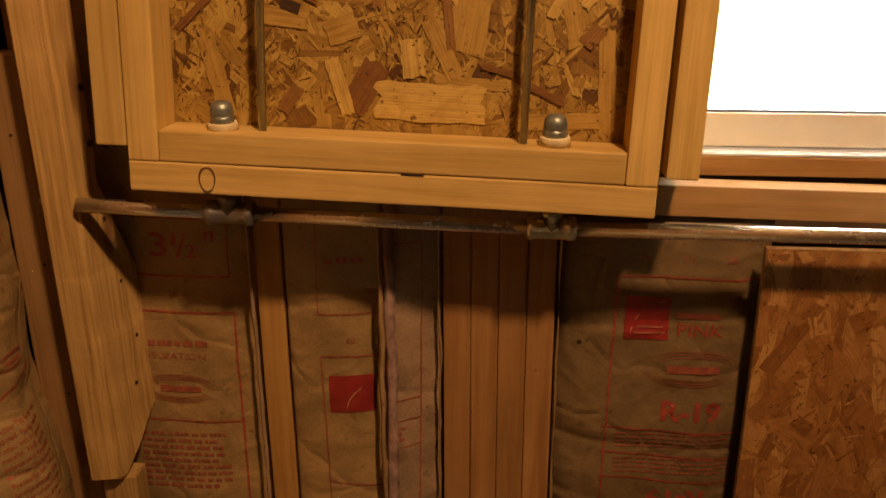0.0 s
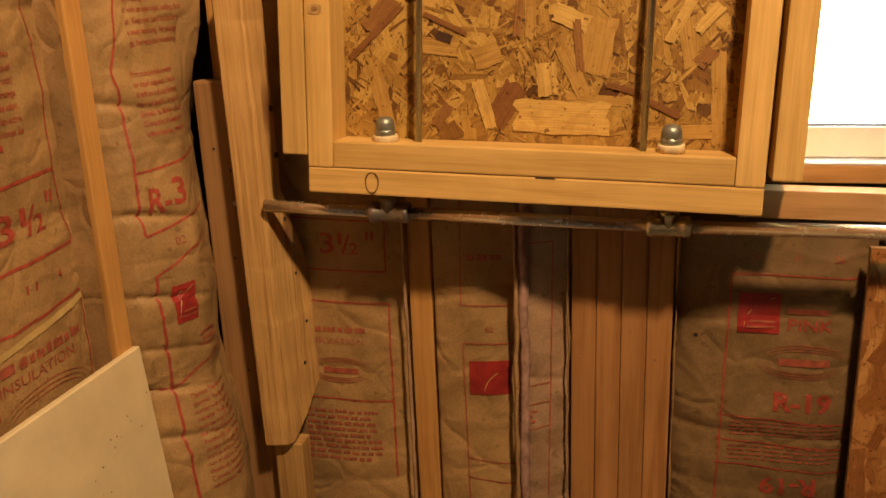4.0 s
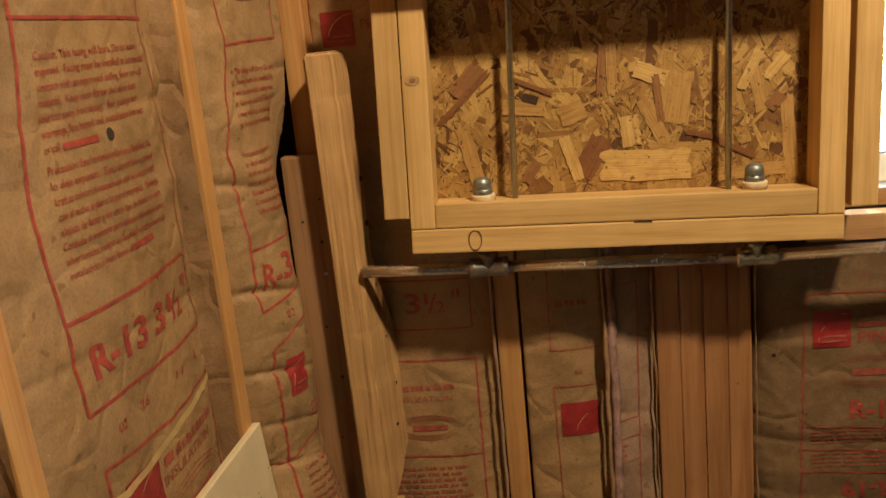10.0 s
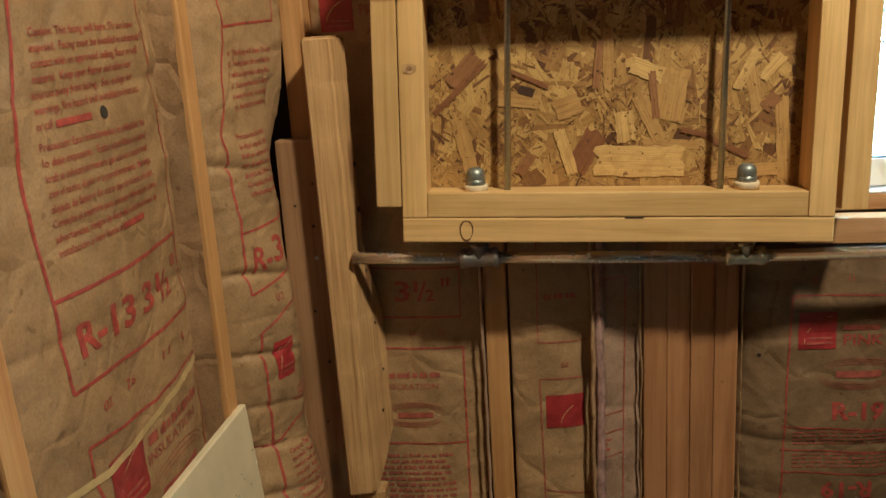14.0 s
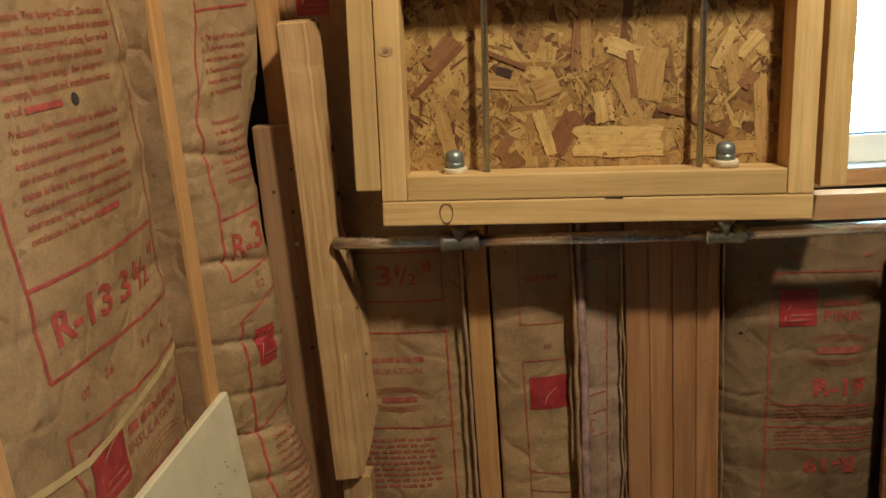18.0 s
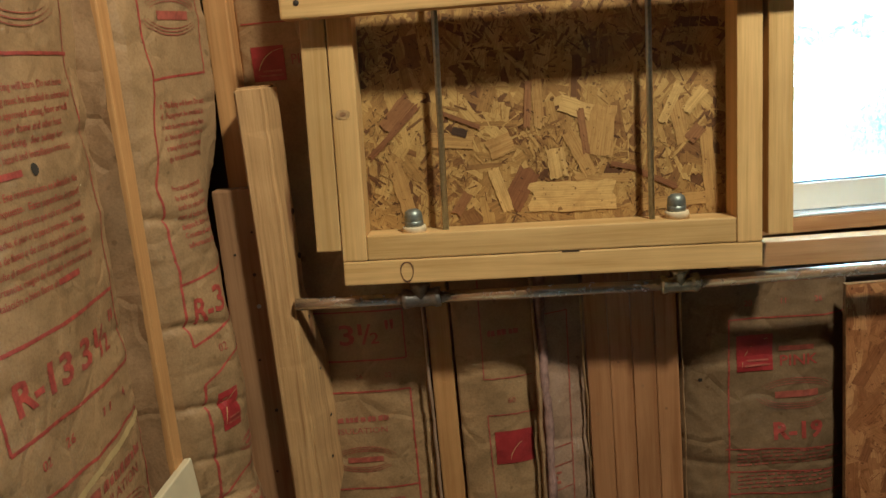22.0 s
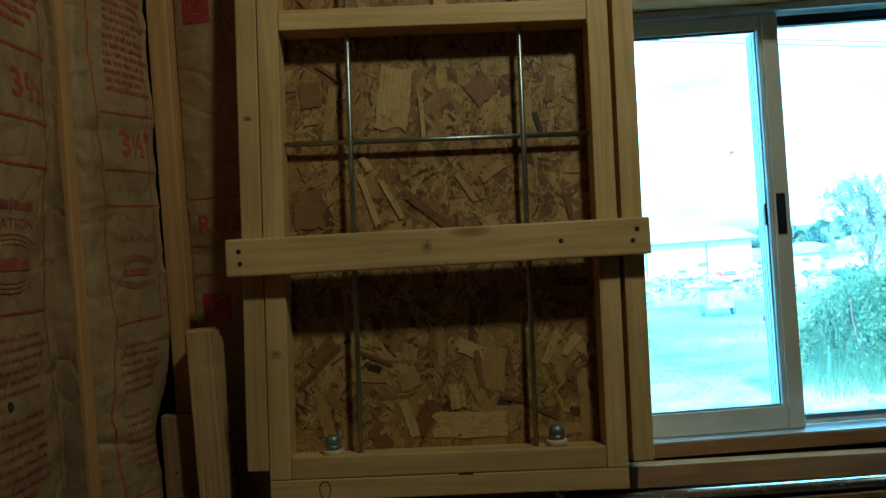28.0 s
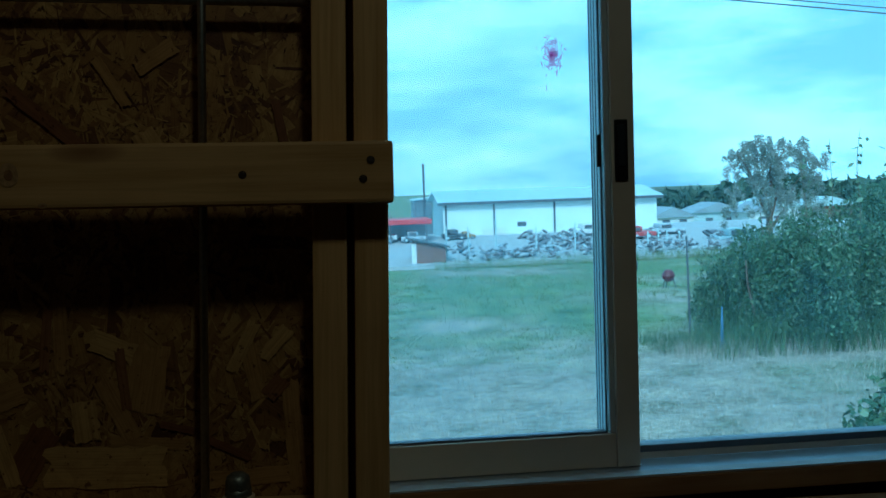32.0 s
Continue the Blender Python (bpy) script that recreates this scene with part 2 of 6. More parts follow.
STEEL = plain("black_steel_pipe", (0.84, 0.81, 0.79), 0.26, 0.97, 0.10, 30, 0.6, 0.0)
IRON = plain("malleable_iron", (0.30, 0.265, 0.24), 0.40, 0.8, 0.3, 80)
BRASSY = plain("galvanized_fitting", (0.66, 0.60, 0.44), 0.20, 0.9, 0.35, 110)
ZINC = plain("zinc_rod", (0.42, 0.43, 0.40), 0.38, 1.0, 0.2, 200)
CAPSTEEL = plain("cap_steel", (0.25, 0.26, 0.23), 0.45, 0.7, 0.25, 120)
WASHER = plain("pale_washer", (0.66, 0.52, 0.33), 0.6, 0, 0.15, 80)
SCREW = plain("screw_steel", (0.05, 0.035, 0.025), 0.6, 0.4, 0.2, 80)
INK = plain("red_ink", (0.35, 0.058, 0.040), 0.55, 0, 0.35, 70)
INK_PALE = plain("pale_red_ink", (0.33, 0.08, 0.05), 0.6, 0, 0.35, 80)
INK_LOGO = plain("logo_red", (0.29, 0.026, 0.026), 0.42, 0, 0.3, 30)
BLACKINK = plain("black_ink", (0.03, 0.022, 0.016), 0.7, 0, 0.3, 60)
ROLL = plain("dusty_fiber_roll", (0.36, 0.215, 0.18), 0.9, 0, 0.45, 50, 0.15, 0.8)
FUZZ = plain("pink_fiberglass", (0.62, 0.30, 0.27), 0.95, 0, 0.4, 40, 0.1, 0.8)
TAPE = plain("tan_seam_tape", (0.50, 0.35, 0.15), 0.5, 0, 0.15, 40)
WHITEBOARD = plain("white_painted_board", (0.66, 0.545, 0.35), 0.45, 0, 0.14, 9)
VINYL = plain("window_vinyl", (0.78, 0.70, 0.60), 0.4, 0, 0.06, 12, 0.5, 0.02)
PALEVINYL = plain("outer_vinyl", (0.64, 0.70, 0.74), 0.35, 0, 0.08, 20, 0.5, 0.02)
SILLFACE = plain("sill_facing", (0.58, 0.56, 0.54), 0.45, 0, 0.12, 14)
ALU = plain("window_track", (0.55, 0.58, 0.62), 0.32, 0.6, 0.12, 30)
GASKET = plain("rubber_gasket", (0.02, 0.025, 0.04), 0.5, 0, 0.2, 60)
GREYRAIL = plain("grey_outer_rail", (0.16, 0.18, 0.22), 0.4, 0, 0.15, 40)
LATCHM = plain("latch_black", (0.015, 0.014, 0.02), 0.4, 0, 0.2, 60)
CONCRETE = plain("concrete_floor", (0.17, 0.152, 0.130), 0.75, 0, 0.25, 5)
# sheathing set very dark: the unlit room's dimness is put into its colour
SHEATH = plain("dimmed_sheathing", (0.10, 0.06, 0.034), 0.7, 0, 0.3, 14)
CEIL = plain("ceiling_board", (0.36, 0.27, 0.17), 0.7, 0, 0.15, 8)
INNERWALL = plain("bare_board_wall", (0.55, 0.41, 0.27), 0.7, 0, 0.2, 8)

def veiled_glass(name, lo, hi):
    """Clear glass with a bluish veil mixed in for flare and smudged haze, uneven by noise."""
    m, n, l, p = mat(name)
    p.inputs["Transmission Weight"].default_value, p.inputs["Roughness"].default_value, p.inputs["IOR"].default_value = 1.0, 0.0, 1.45
    p.inputs["Base Color"].default_value = (0.93, 0.98, 0.98, 1)
    tr = n.new("ShaderNodeBsdfTranslucent")
    tr.inputs["Color"].default_value = (0.50, 0.76, 0.95, 1)
    gc = n.new("ShaderNodeTexCoord")
    df = n.new("ShaderNodeMapRange")
    df.inputs["From Min"].default_value, df.inputs["From Max"].default_value = 0.35, 0.75
    df.inputs["To Min"].default_value, df.inputs["To Max"].default_value = lo, hi
    l.new(tex(n, l, gc.outputs["Object"], 6.0, 5, 0.6), df.inputs["Value"])
    ms = n.new("ShaderNodeMixShader")
    l.new(df.outputs[0], ms.inputs[0])
    l.new(p.outputs[0], ms.inputs[1])
    l.new(tr.outputs[0], ms.inputs[2])
    l.new(ms.outputs[0], n["Material Output"].inputs["Surface"])
    return m


GLASS = veiled_glass("window_glass", 0.02, 0.06)
GLASS_HAZY = veiled_glass("hazy_window_glass", 0.05, 0.16)


# ---- builders ----
def part(name, bm, material, parent=None, label="", smooth=False):
    me = bpy.data.meshes.new(name)
    bm.to_mesh(me)
    bm.free()
    me.materials.append(material)
    if smooth:
        for f in me.polygons:
            f.use_smooth = True
    ob = new(name, me)
    if parent is not None:
        ob.parent = parent
    if label:
        ob["label"] = label
    return ob


def under(ob, parent, label=""):
    ob.parent = parent
    ob.matrix_parent_inverse = parent.matrix_world.inverted()
    if label:
        ob["label"] = label
    return ob


def group_empty(name, m, label, category, group="", kind=""):
    e = new(name)
    e.empty_display_size = 0.05
    e.matrix_world = m
    return tagged(e, label, category, group, kind)


def box(x0, x1, y0, y1, z0, z1, bevel=0.0, seg=2):
    bm = bmesh.new()
    bmesh.ops.create_cube(bm, size=1)
    for v in bm.verts:
        v.co = ((x0 + x1) / 2 + v.co.x * (x1 - x0), (y0 + y1) / 2 + v.co.y * (y1 - y0), (z0 + z1) / 2 + v.co.z * (z1 - z0))
    if bevel:
        bmesh.ops.bevel(bm, geom=bm.edges[:], offset=bevel, segments=seg, affect="EDGES", profile=0.6)
    return bm


AX = {"x": Matrix.Identity(4), "z": pose(0, 0, 0, 0, -90, 0), "y": pose(0, 0, 0, 0, 0, 90)}


def board(name, material, parent, x0, x1, y0, y1, z0, z1, along="x", bevel=0.0025, label="", warp=0.0, m=None):
    """A sawn board filling that box in its parent's space, its own x along the grain."""
    size = {"x": (x1 - x0, y1 - y0, z1 - z0), "z": (z1 - z0, y1 - y0, x1 - x0), "y": (y1 - y0, x1 - x0, z1 - z0)}[along]
    bm = bmesh.new()
    bmesh.ops.create_cube(bm, size=1)
    for v in bm.verts:
        v.co = [v.co[k] * size[k] for k in range(3)]
    cuts = max(1, int(size[0] / 0.09))
    bmesh.ops.subdivide_edges(bm, edges=[e for e in bm.edges if abs(e.verts[0].co.x - e.verts[1].co.x) > 1e-4], cuts=cuts)
    edges = [e for e in bm.edges if len(e.link_faces) == 2 and e.calc_face_angle(0) > 0.5]
    bmesh.ops.bevel(bm, geom=edges, offset=min(bevel, min(size) * 0.2), segments=2, affect="EDGES", profile=0.6)
    ph = (x0 * 7.1 + z0 * 3.3 + y0 * 5.7)
    for v in bm.verts:
        q = noise.noise(Vector((v.co.x * 5 + ph, ph, v.co.y * 9)))
        w = noise.noise(Vector((v.co.x * 4, ph + 5, v.co.z * 9)))
        v.co.y += q * (0.0006 + warp)
        v.co.z += w * (0.0006 + warp)
    ob = part(name, bm, material, parent, label)
    place = Matrix.Translation(((x0 + x1) / 2, (y0 + y1) / 2, (z0 + z1) / 2)) @ AX[along]
    ob.matrix_local = place if m is None else m @ place
    return ob


def lathe(profile, seg=24, axis="z"):
    """A turned solid from (radius, height) pairs."""
    bm = bmesh.new()
    rings = []
    for r, h in profile:
        ring = []
        for k in range(seg):
            a = 2 * math.pi * k / seg
            co = {"z": (r * math.cos(a), r * math.sin(a), h), "x": (h, r * math.cos(a), r * math.sin(a)), "y": (r * math.cos(a), h, r * math.sin(a))}[axis]
            ring.append(bm.verts.new(co))
        rings.append(ring)
    for a, b in zip(rings, rings[1:]):
        for k in range(seg):
            bm.faces.new((a[k], a[(k + 1) % seg], b[(k + 1) % seg], b[k]))
    bm.faces.new(rings[0])
    bm.faces.new(rings[-1])
    bmesh.ops.recalc_face_normals(bm, faces=bm.faces[:])
    return bm


def rod(p0, p1, r, seg=16):
    p0, p1 = Vector(p0), Vector(p1)
    d = p1 - p0
    bm = lathe([(r, 0), (r, d.length)], seg)
    bmesh.ops.transform(bm, matrix=Matrix.Translation(p0) @ d.to_track_quat("Z", "Y").to_matrix().to_4x4(), verts=bm.verts[:])
    return bm


def add_bm(bm, other):
    me = bpy.data.meshes.new("tmp")
    other.to_mesh(me)
    other.free()
    bm.from_mesh(me)
    bpy.data.meshes.remove(me)


def strand_sheet(x0, x1, z0, z1, count, seed, lo=0.03, hi=0.15, wide=(0.008, 0.045), steep=0.7):
    """Pressed strands as thin ragged plates on the plane y = 0, facing -y: broad ones below, chips gathered in drifts on top."""
    rnd = random.Random(seed)
    bm = bmesh.new()
    uv = bm.loops.layers.uv.new("fiber")
    for k in range(count):
        s = k / count
        cx, cz = rnd.uniform(x0, x1), rnd.uniform(z0, z1)
        drift = noise.noise(Vector((cx * 11 + seed, cz * 9, 1.0)))
        if s < 0.30:
            L, W = rnd.uniform(lo * 1.6, hi), rnd.uniform(wide[0], wide[1])
        elif s < 0.42:
            L, W = rnd.uniform(lo, hi * 0.7), rnd.uniform(wide[0] * 0.6, wide[1] * 0.6)
        else:
            if drift < -0.02 and rnd.random() < 0.8:
                continue
            L, W = rnd.uniform(0.006, 0.034), rnd.uniform(0.0010, 0.0052)
        a = rnd.gauss(math.pi / 2, steep if s < 0.42 else steep * 1.4)
        y = -0.0002 - 0.0013 * s
        ca, sa = math.cos(a), math.sin(a)
        n1 = rnd.randint(5, 8) if s < 0.42 else 3
        jag = 0.10 if s < 0.42 else 0.3
        taper = rnd.uniform(0.55, 1.0)
        lower = [(-L / 2 + L * j / (n1 - 1), (-W / 2 + rnd.uniform(-jag, jag) * W) * (1 - (1 - taper) * j / n1)) for j in range(n1)]
        upper = [(L / 2 - L * j / (n1 - 1) + rnd.uniform(-0.05, 0.05) * L, (W / 2 + rnd.uniform(-jag, jag) * W) * (taper + (1 - taper) * j / n1)) for j in range(n1)]
        tilt = rnd.uniform(-0.0004, 0.0004)
        ou, ow = rnd.uniform(0, 50), rnd.uniform(0, 50)
        vs, co = [], []
        for u, w in lower + upper:
            x, z = cx + u * ca - w * sa, cz + u * sa + w * ca
            vs.append(bm.verts.new((min(x1, max(x0, x)), y + tilt * u / L, min(z1, max(z0, z)))))
            co.append((ou + u * 14, ow + w * 480))
        f = bm.faces.new(vs)
        for loop, q in zip(f.loops, co):
            loop[uv].uv = q
        f.normal_update()
        if f.normal.y > 0:
            f.normal_flip()
    return bm


# ---- the room ----
tagged(part("floor", box(-0.36, 3.4, -3.4, 0.24, -0.12, 0.0), CONCRETE), "bare grey concrete floor", "floor", kind="structure")
tagged(part("ceiling", box(-0.36, 3.4, -3.4, 0.262, 3.40, 3.47), CEIL), "plain board ceiling", "ceiling", kind="structure")
WX0, WX1, WZ0, WZ1 = 0.638, 1.46, 1.155, 2.005


def wall_with_hole(x0, x1, y0, y1, z0, z1):
    bm = bmesh.new()
    for b in ((x0, WX0, z0, z1), (WX1, x1, z0, z1), (WX0, WX1, z0, WZ0), (WX0, WX1, WZ1, z1)):
        add_bm(bm, box(b[0], b[1], y0, y1, b[2], b[3]))
    bmesh.ops.remove_doubles(bm, verts=bm.verts[:], dist=1e-5)
    return bm


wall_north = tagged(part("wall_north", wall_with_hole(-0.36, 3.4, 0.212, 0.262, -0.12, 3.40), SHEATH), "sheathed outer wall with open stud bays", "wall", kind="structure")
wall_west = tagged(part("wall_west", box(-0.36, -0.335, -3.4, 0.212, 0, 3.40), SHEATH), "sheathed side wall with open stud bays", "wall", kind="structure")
wall_east = tagged(part("wall_east", box(3.4, 3.43, -3.4, 0.262, 0, 3.40), INNERWALL), "plain board wall", "wall", kind="structure")
wall_south = tagged(part("wall_south", box(-0.36, 3.43, -3.43, -3.4, 0, 3.40), INNERWALL), "plain board wall", "wall", kind="structure")


def stud(x0, x1, y0, y1, z0=0.038, z1=3.39, material=FIR, label="orange-toned fir wall stud", group="wall studs"):
    ob = board("wall_stud", material, None, x0, x1, y0, y1, z0, z1, "z", 0.003)
    return tagged(ob, label, "stud", group, "structure")


# back wall framing
stud(0.112, 0.150, 0.118, 0.208)
for k in range(4):
    pk = stud(0.376 + 0.0387 * k, 0.4143 + 0.0387 * k, 0.113 + 0.002 * (k % 2), 0.204, material=PACKFIR, label="reddish fir stud in a tight pack of four", group="stud pack")
    bpy.context.view_layer.update()
    for z in (0.86 + 0.045 * (k * 2 % 3),):
        under(part("nail_head", rod((0.390 + 0.0387 * k, 0.1128 + 0.002 * (k % 2), z), (0.390 + 0.0387 * k, 0.1150, z), 0.0026, 8), STRIPWOOD), pk)
stud(-0.186, -0.148, 0.100, 0.190, label="fir corner stud beside the old boards")
stud(1.50, 1.538, 0.118, 0.208)
stud(0.598, 0.6500, 0.118, 0.182, 1.179, 2.009, label="fir jack stud at the window")
# side wall framing; the nearest stud leans a little
for y in (-0.678, -0.166, -1.18, -1.65, -2.1):
    s_ = stud(-0.334, -0.246, y, y + 0.037)
    if y == -0.678:
        bpy.context.view_layer.update()
        s_.matrix_local = Matrix.Translation((0, 0, 0.95)) @ pose(0, 0, 0, 0, -2.2, 0) @ Matrix.Translation((0, 0, -0.95)) @ s_.matrix_local

# reflector lamp that hangs on its cord and shines at the shutter
ML = look(LAMP, LAMP_AIM)
sk = lathe([(0.012, 0.175), (0.020, 0.165), (0.022, 0.100), (0.030, 0.092), (0.055, 0.055), (0.085, 0.022), (0.110, 0.004), (0.112, 0.004), (0.087, 0.024), (0.057, 0.058), (0.032, 0.096), (0.024, 0.104), (0.006, 0.106)], 32)
lamp_ob = tagged(part("reflector_lamp", sk, plain("spun_aluminium", (0.62, 0.62, 0.60), 0.35, 0.9, 0.1, 30), smooth=True), "spun aluminium reflector lamp hanging on a cord", "lamp")
lamp_ob.matrix_world = ML
bpy.context.view_layer.update()
tail = ML @ Vector((0, 0, 0.172))
under(part("cord", rod(tail, (tail.x, tail.y, 3.399), 0.003, 8), plain("lamp_cord", (0.05, 0.045, 0.04), 0.6, 0, 0.1, 40)), lamp_ob, "dark flex")

# ---- shutter frame ----
MF = Matrix.Translation((0, 0, 1.15)) @ pose(0, 0, 0, 0, 2, 0) @ pose(0, 0, 0, -3, 0, 0)
D = 0.064
shutter = group_empty("window_shutter", MF, "pale pine shutter frame with a strand board back and threaded rods", "shutter")
FT = 1.24
board("bottom_board", PINE, shutter, 0.0, 0.638, 0.0, D, 0.0, 0.0375, "x", label="lowest pale pine board with a ring knot")
board("bottom_rail", PINE, shutter, 0.0385, 0.5995, 0.001, D, 0.0385, 0.0765, "x")
board("stile", PINE, shutter, 0.0, 0.038, 0.0, D, 0.038, FT, "z")
board("stile", PINE, shutter, 0.600, 0.638, 0.0, D, 0.038, FT, "z")
board("middle_rail", PINE, shutter, 0.0385, 0.5995, 0.0, D, 0.846, 0.884, "x")
board("top_rail", PINE, shutter, 0.0385, 0.5995, 0.0, D, FT - 0.038, FT, "x")
part("back_panel", box(0.002, 0.636, D + 0.0025, D + 0.0135, 0.004, FT), OSB_BASE, shutter, "oriented strand board")
fl = part("strand_layer", strand_sheet(0.036, 0.602, 0.074, FT - 0.03, 9500, 3), OSB, shutter)
fl.matrix_local = Matrix.Translation((0, D + 0.0025, 0))
tagged(fl, kind="stuff")

pit = bmesh.new()
rp = random.Random(17)
for k in range(4200):
    cx, cz = rp.uniform(0.04, 0.598), rp.uniform(0.08, FT - 0.035)
    if noise.noise(Vector((cx * 11 + 3, cz * 9, 1.0))) < 0.0 and rp.random() < 0.75:
        continue
    L, W, a = rp.uniform(0.002, 0.013), rp.uniform(0.0005, 0.0017), rp.gauss(1.57, 0.9)
    ca, sa = math.cos(a), math.sin(a)
    q = [pit.verts.new((cx + u * ca - w * sa, 0, cz + u * sa + w * ca)) for u, w in ((-L / 2, 0), (0, -W / 2 * rp.uniform(0.6, 1.4)), (L / 2, rp.uniform(-0.3, 0.3) * W), (0, W / 2 * rp.uniform(0.6, 1.4)))]
    f = pit.faces.new(q)
    f.normal_update()
    if f.normal.y > 0:
        f.normal_flip()
pits = part("strand_gap", pit, plain("strand_gap_dark", (0.085, 0.036, 0.014), 0.8, 0, 0.4, 90), shutter, "dark gaps between the chips")
pits.matrix_local = Matrix.Translation((0, D + 0.0025 - 0.0018, 0))
tagged(pits, kind="stuff")


def flake(x, z, L, W, ang, material, seed):
    """One large strand lying on top of the rest, with ragged ends."""
    r = random.Random(seed)
    bm = bmesh.new()
    uv = bm.loops.layers.uv.new("fiber")
    a = radians(ang)
    n = 9
    pts = [(-L / 2 + L * k / n, -W / 2 + r.uniform(-0.045, 0.045) * W) for k in range(n + 1)]
    pts += [(L / 2 + r.uniform(-0.06, 0.03) * L, -W / 2 + W * q) for q in (0.2, 0.4, 0.6, 0.8)]
    pts += [(L / 2 - L * k / n, W / 2 + r.uniform(-0.045, 0.045) * W) for k in range(n + 1)]
    pts += [(-L / 2 + r.uniform(-0.03, 0.06) * L, W / 2 - W * q) for q in (0.2, 0.4, 0.6, 0.8)]
    f = bm.faces.new([bm.verts.new((x + u * math.cos(a) - w * math.sin(a), D + 0.0006 - 0.00005 * seed, z + u * math.sin(a) + w * math.cos(a))) for u, w in pts])
    for loop, (u, w) in zip(f.loops, pts):
        loop[uv].uv = (seed * 3.1 + u * 14, w * 480)
    f.normal_update()
    if f.normal.y > 0:
        f.normal_flip()
    return part("strand", bm, material, shutter)


PALEF = strands("pale_strand", [(0.0, (0.49, 0.308, 0.098)), (1.0, (0.57, 0.370, 0.128))])
TANF = strands("tan_strand", [(0.0, (0.375, 0.214, 0.064)), (1.0, (0.435, 0.254, 0.078))])
BROWNF = strands("brown_strand", [(0.0, (0.23, 0.105, 0.036)), (1.0, (0.27, 0.125, 0.045))])
DARKF = strands("dark_strand", [(0.0, (0.185, 0.076, 0.026)), (1.0, (0.215, 0.090, 0.032))])
PITF = strands("bark_strand", [(0.0, (0.045, 0.024, 0.014)), (1.0, (0.06, 0.03, 0.017))])
LOWER_STRANDS = ((0.410, 0.141, 0.089, 0.013, -3, TANF), (0.528, 0.099, 0.118, 0.020, 4, TANF), (0.405, 0.215, 0.082, 0.049, -99, TANF), (0.575, 0.147, 0.125, 0.020, -85, TANF),
                 (0.530, 0.222, 0.071, 0.022, -79, TANF), (0.312, 0.270, 0.092, 0.016, 92, TANF), (0.251, 0.199, 0.041, 0.031, 21, TANF), (0.176, 0.211, 0.069, 0.023, -4, TANF),
                 (0.094, 0.136, 0.105, 0.023, -75, TANF), (0.375, 0.181, 0.081, 0.022, -63, TANF), (0.280, 0.131, 0.067, 0.034, 60, DARKF), (0.092, 0.258, 0.062, 0.023, 47, BROWNF))
LOWER_CHIPS = ((0.362, 0.115, 0.137, 0.047, -1, PALEF), (0.370, 0.252, 0.053, 0.025, -21, PALEF), (0.339, 0.167, 0.047, 0.029, -83, PALEF), (0.249, 0.129, 0.073, 0.018, -72, PALEF),
               (0.517, 0.251, 0.065, 0.014, 64, PALEF), (0.554, 0.254, 0.047, 0.016, 49, PALEF), (0.381, 0.215, 0.071, 0.011, -83, BROWNF), (0.187, 0.112, 0.040, 0.016, 57, BROWNF),
               (0.554, 0.203, 0.028, 0.020, 49, BROWNF), (0.296, 0.262, 0.075, 0.011, 86, BROWNF), (0.084, 0.228, 0.116, 0.009, 44, DARKF), (0.190, 0.243, 0.073, 0.007, -23, DARKF),
               (0.188, 0.224, 0.024, 0.013, -17, PITF), (0.443, 0.158, 0.042, 0.008, -13, DARKF), (0.493, 0.136, 0.069, 0.009, -25, DARKF))
UPPER_STRANDS = ((0.119, 0.695, 0.125, 0.019, -99, TANF), (0.085, 0.739, 0.041, 0.045, 5, BROWNF), (0.075, 0.524, 0.058, 0.072, 3, BROWNF), (0.241, 0.729, 0.120, 0.060, -99, PALEF),
                 (0.405, 0.740, 0.048, 0.047, 35, BROWNF), (0.535, 0.736, 0.050, 0.014, -100, BROWNF), (0.371, 0.555, 0.066, 0.012, 123, TANF), (0.421, 0.585, 0.053, 0.019, 35, TANF),
                 (0.400, 0.905, 0.061, 0.014, -47, TANF), (0.254, 0.883, 0.058, 0.012, -72, BROWNF))
UPPER_CHIPS = ((0.187, 0.539, 0.106, 0.012, -72, PALEF), (0.230, 0.538, 0.086, 0.010, -62, PALEF), (0.418, 0.477, 0.051, 0.027, -59, PALEF), (0.300, 0.511, 0.117, 0.015, -39, DARKF),
               (0.123, 0.778, 0.067, 0.008, -35, DARKF), (0.293, 0.683, 0.095, 0.008, -87, PALEF), (0.510, 0.671, 0.045, 0.009, -74, PITF), (0.561, 0.511, 0.053, 0.010, -78, DARKF),
               (0.337, 0.923, 0.058, 0.021, -102, PALEF), (0.184, 0.606, 0.031, 0.014, -60, PALEF), (0.089, 0.904, 0.065, 0.012, -47, BROWNF))
for k, (x, z, L, W, ang, mt) in enumerate(LOWER_STRANDS + LOWER_CHIPS + UPPER_STRANDS + UPPER_CHIPS):
    flake(x, z, L, W, ang, mt, k)
kn = bmesh.new()
ri = []
for k in range(28):
    a = 2 * math.pi * k / 28
    ri.append([kn.verts.new((0.0975 + q * 0.0105 * math.cos(a), -0.0006, 0.0185 + q * 0.0165 * math.sin(a))) for q in (0.84, 1.0 + 0.05 * math.sin(3 * a))])
for k in range(28):
    kn.faces.new((ri[k][0], ri[k][1], ri[(k + 1) % 28][1], ri[(k + 1) % 28][0]))
part("knot", kn, plain("knot_brown", (0.13, 0.06, 0.025), 0.6, 0, 0.3, 90), shutter, "dark ring-shaped knot")
RX, RY = (0.160, 0.478), 0.030
for x in RX:
    part("threaded_rod", rod((x, RY, 0.070), (x, RY, FT - 0.03), 0.0048), ZINC, shutter, "zinc threaded rod", True)
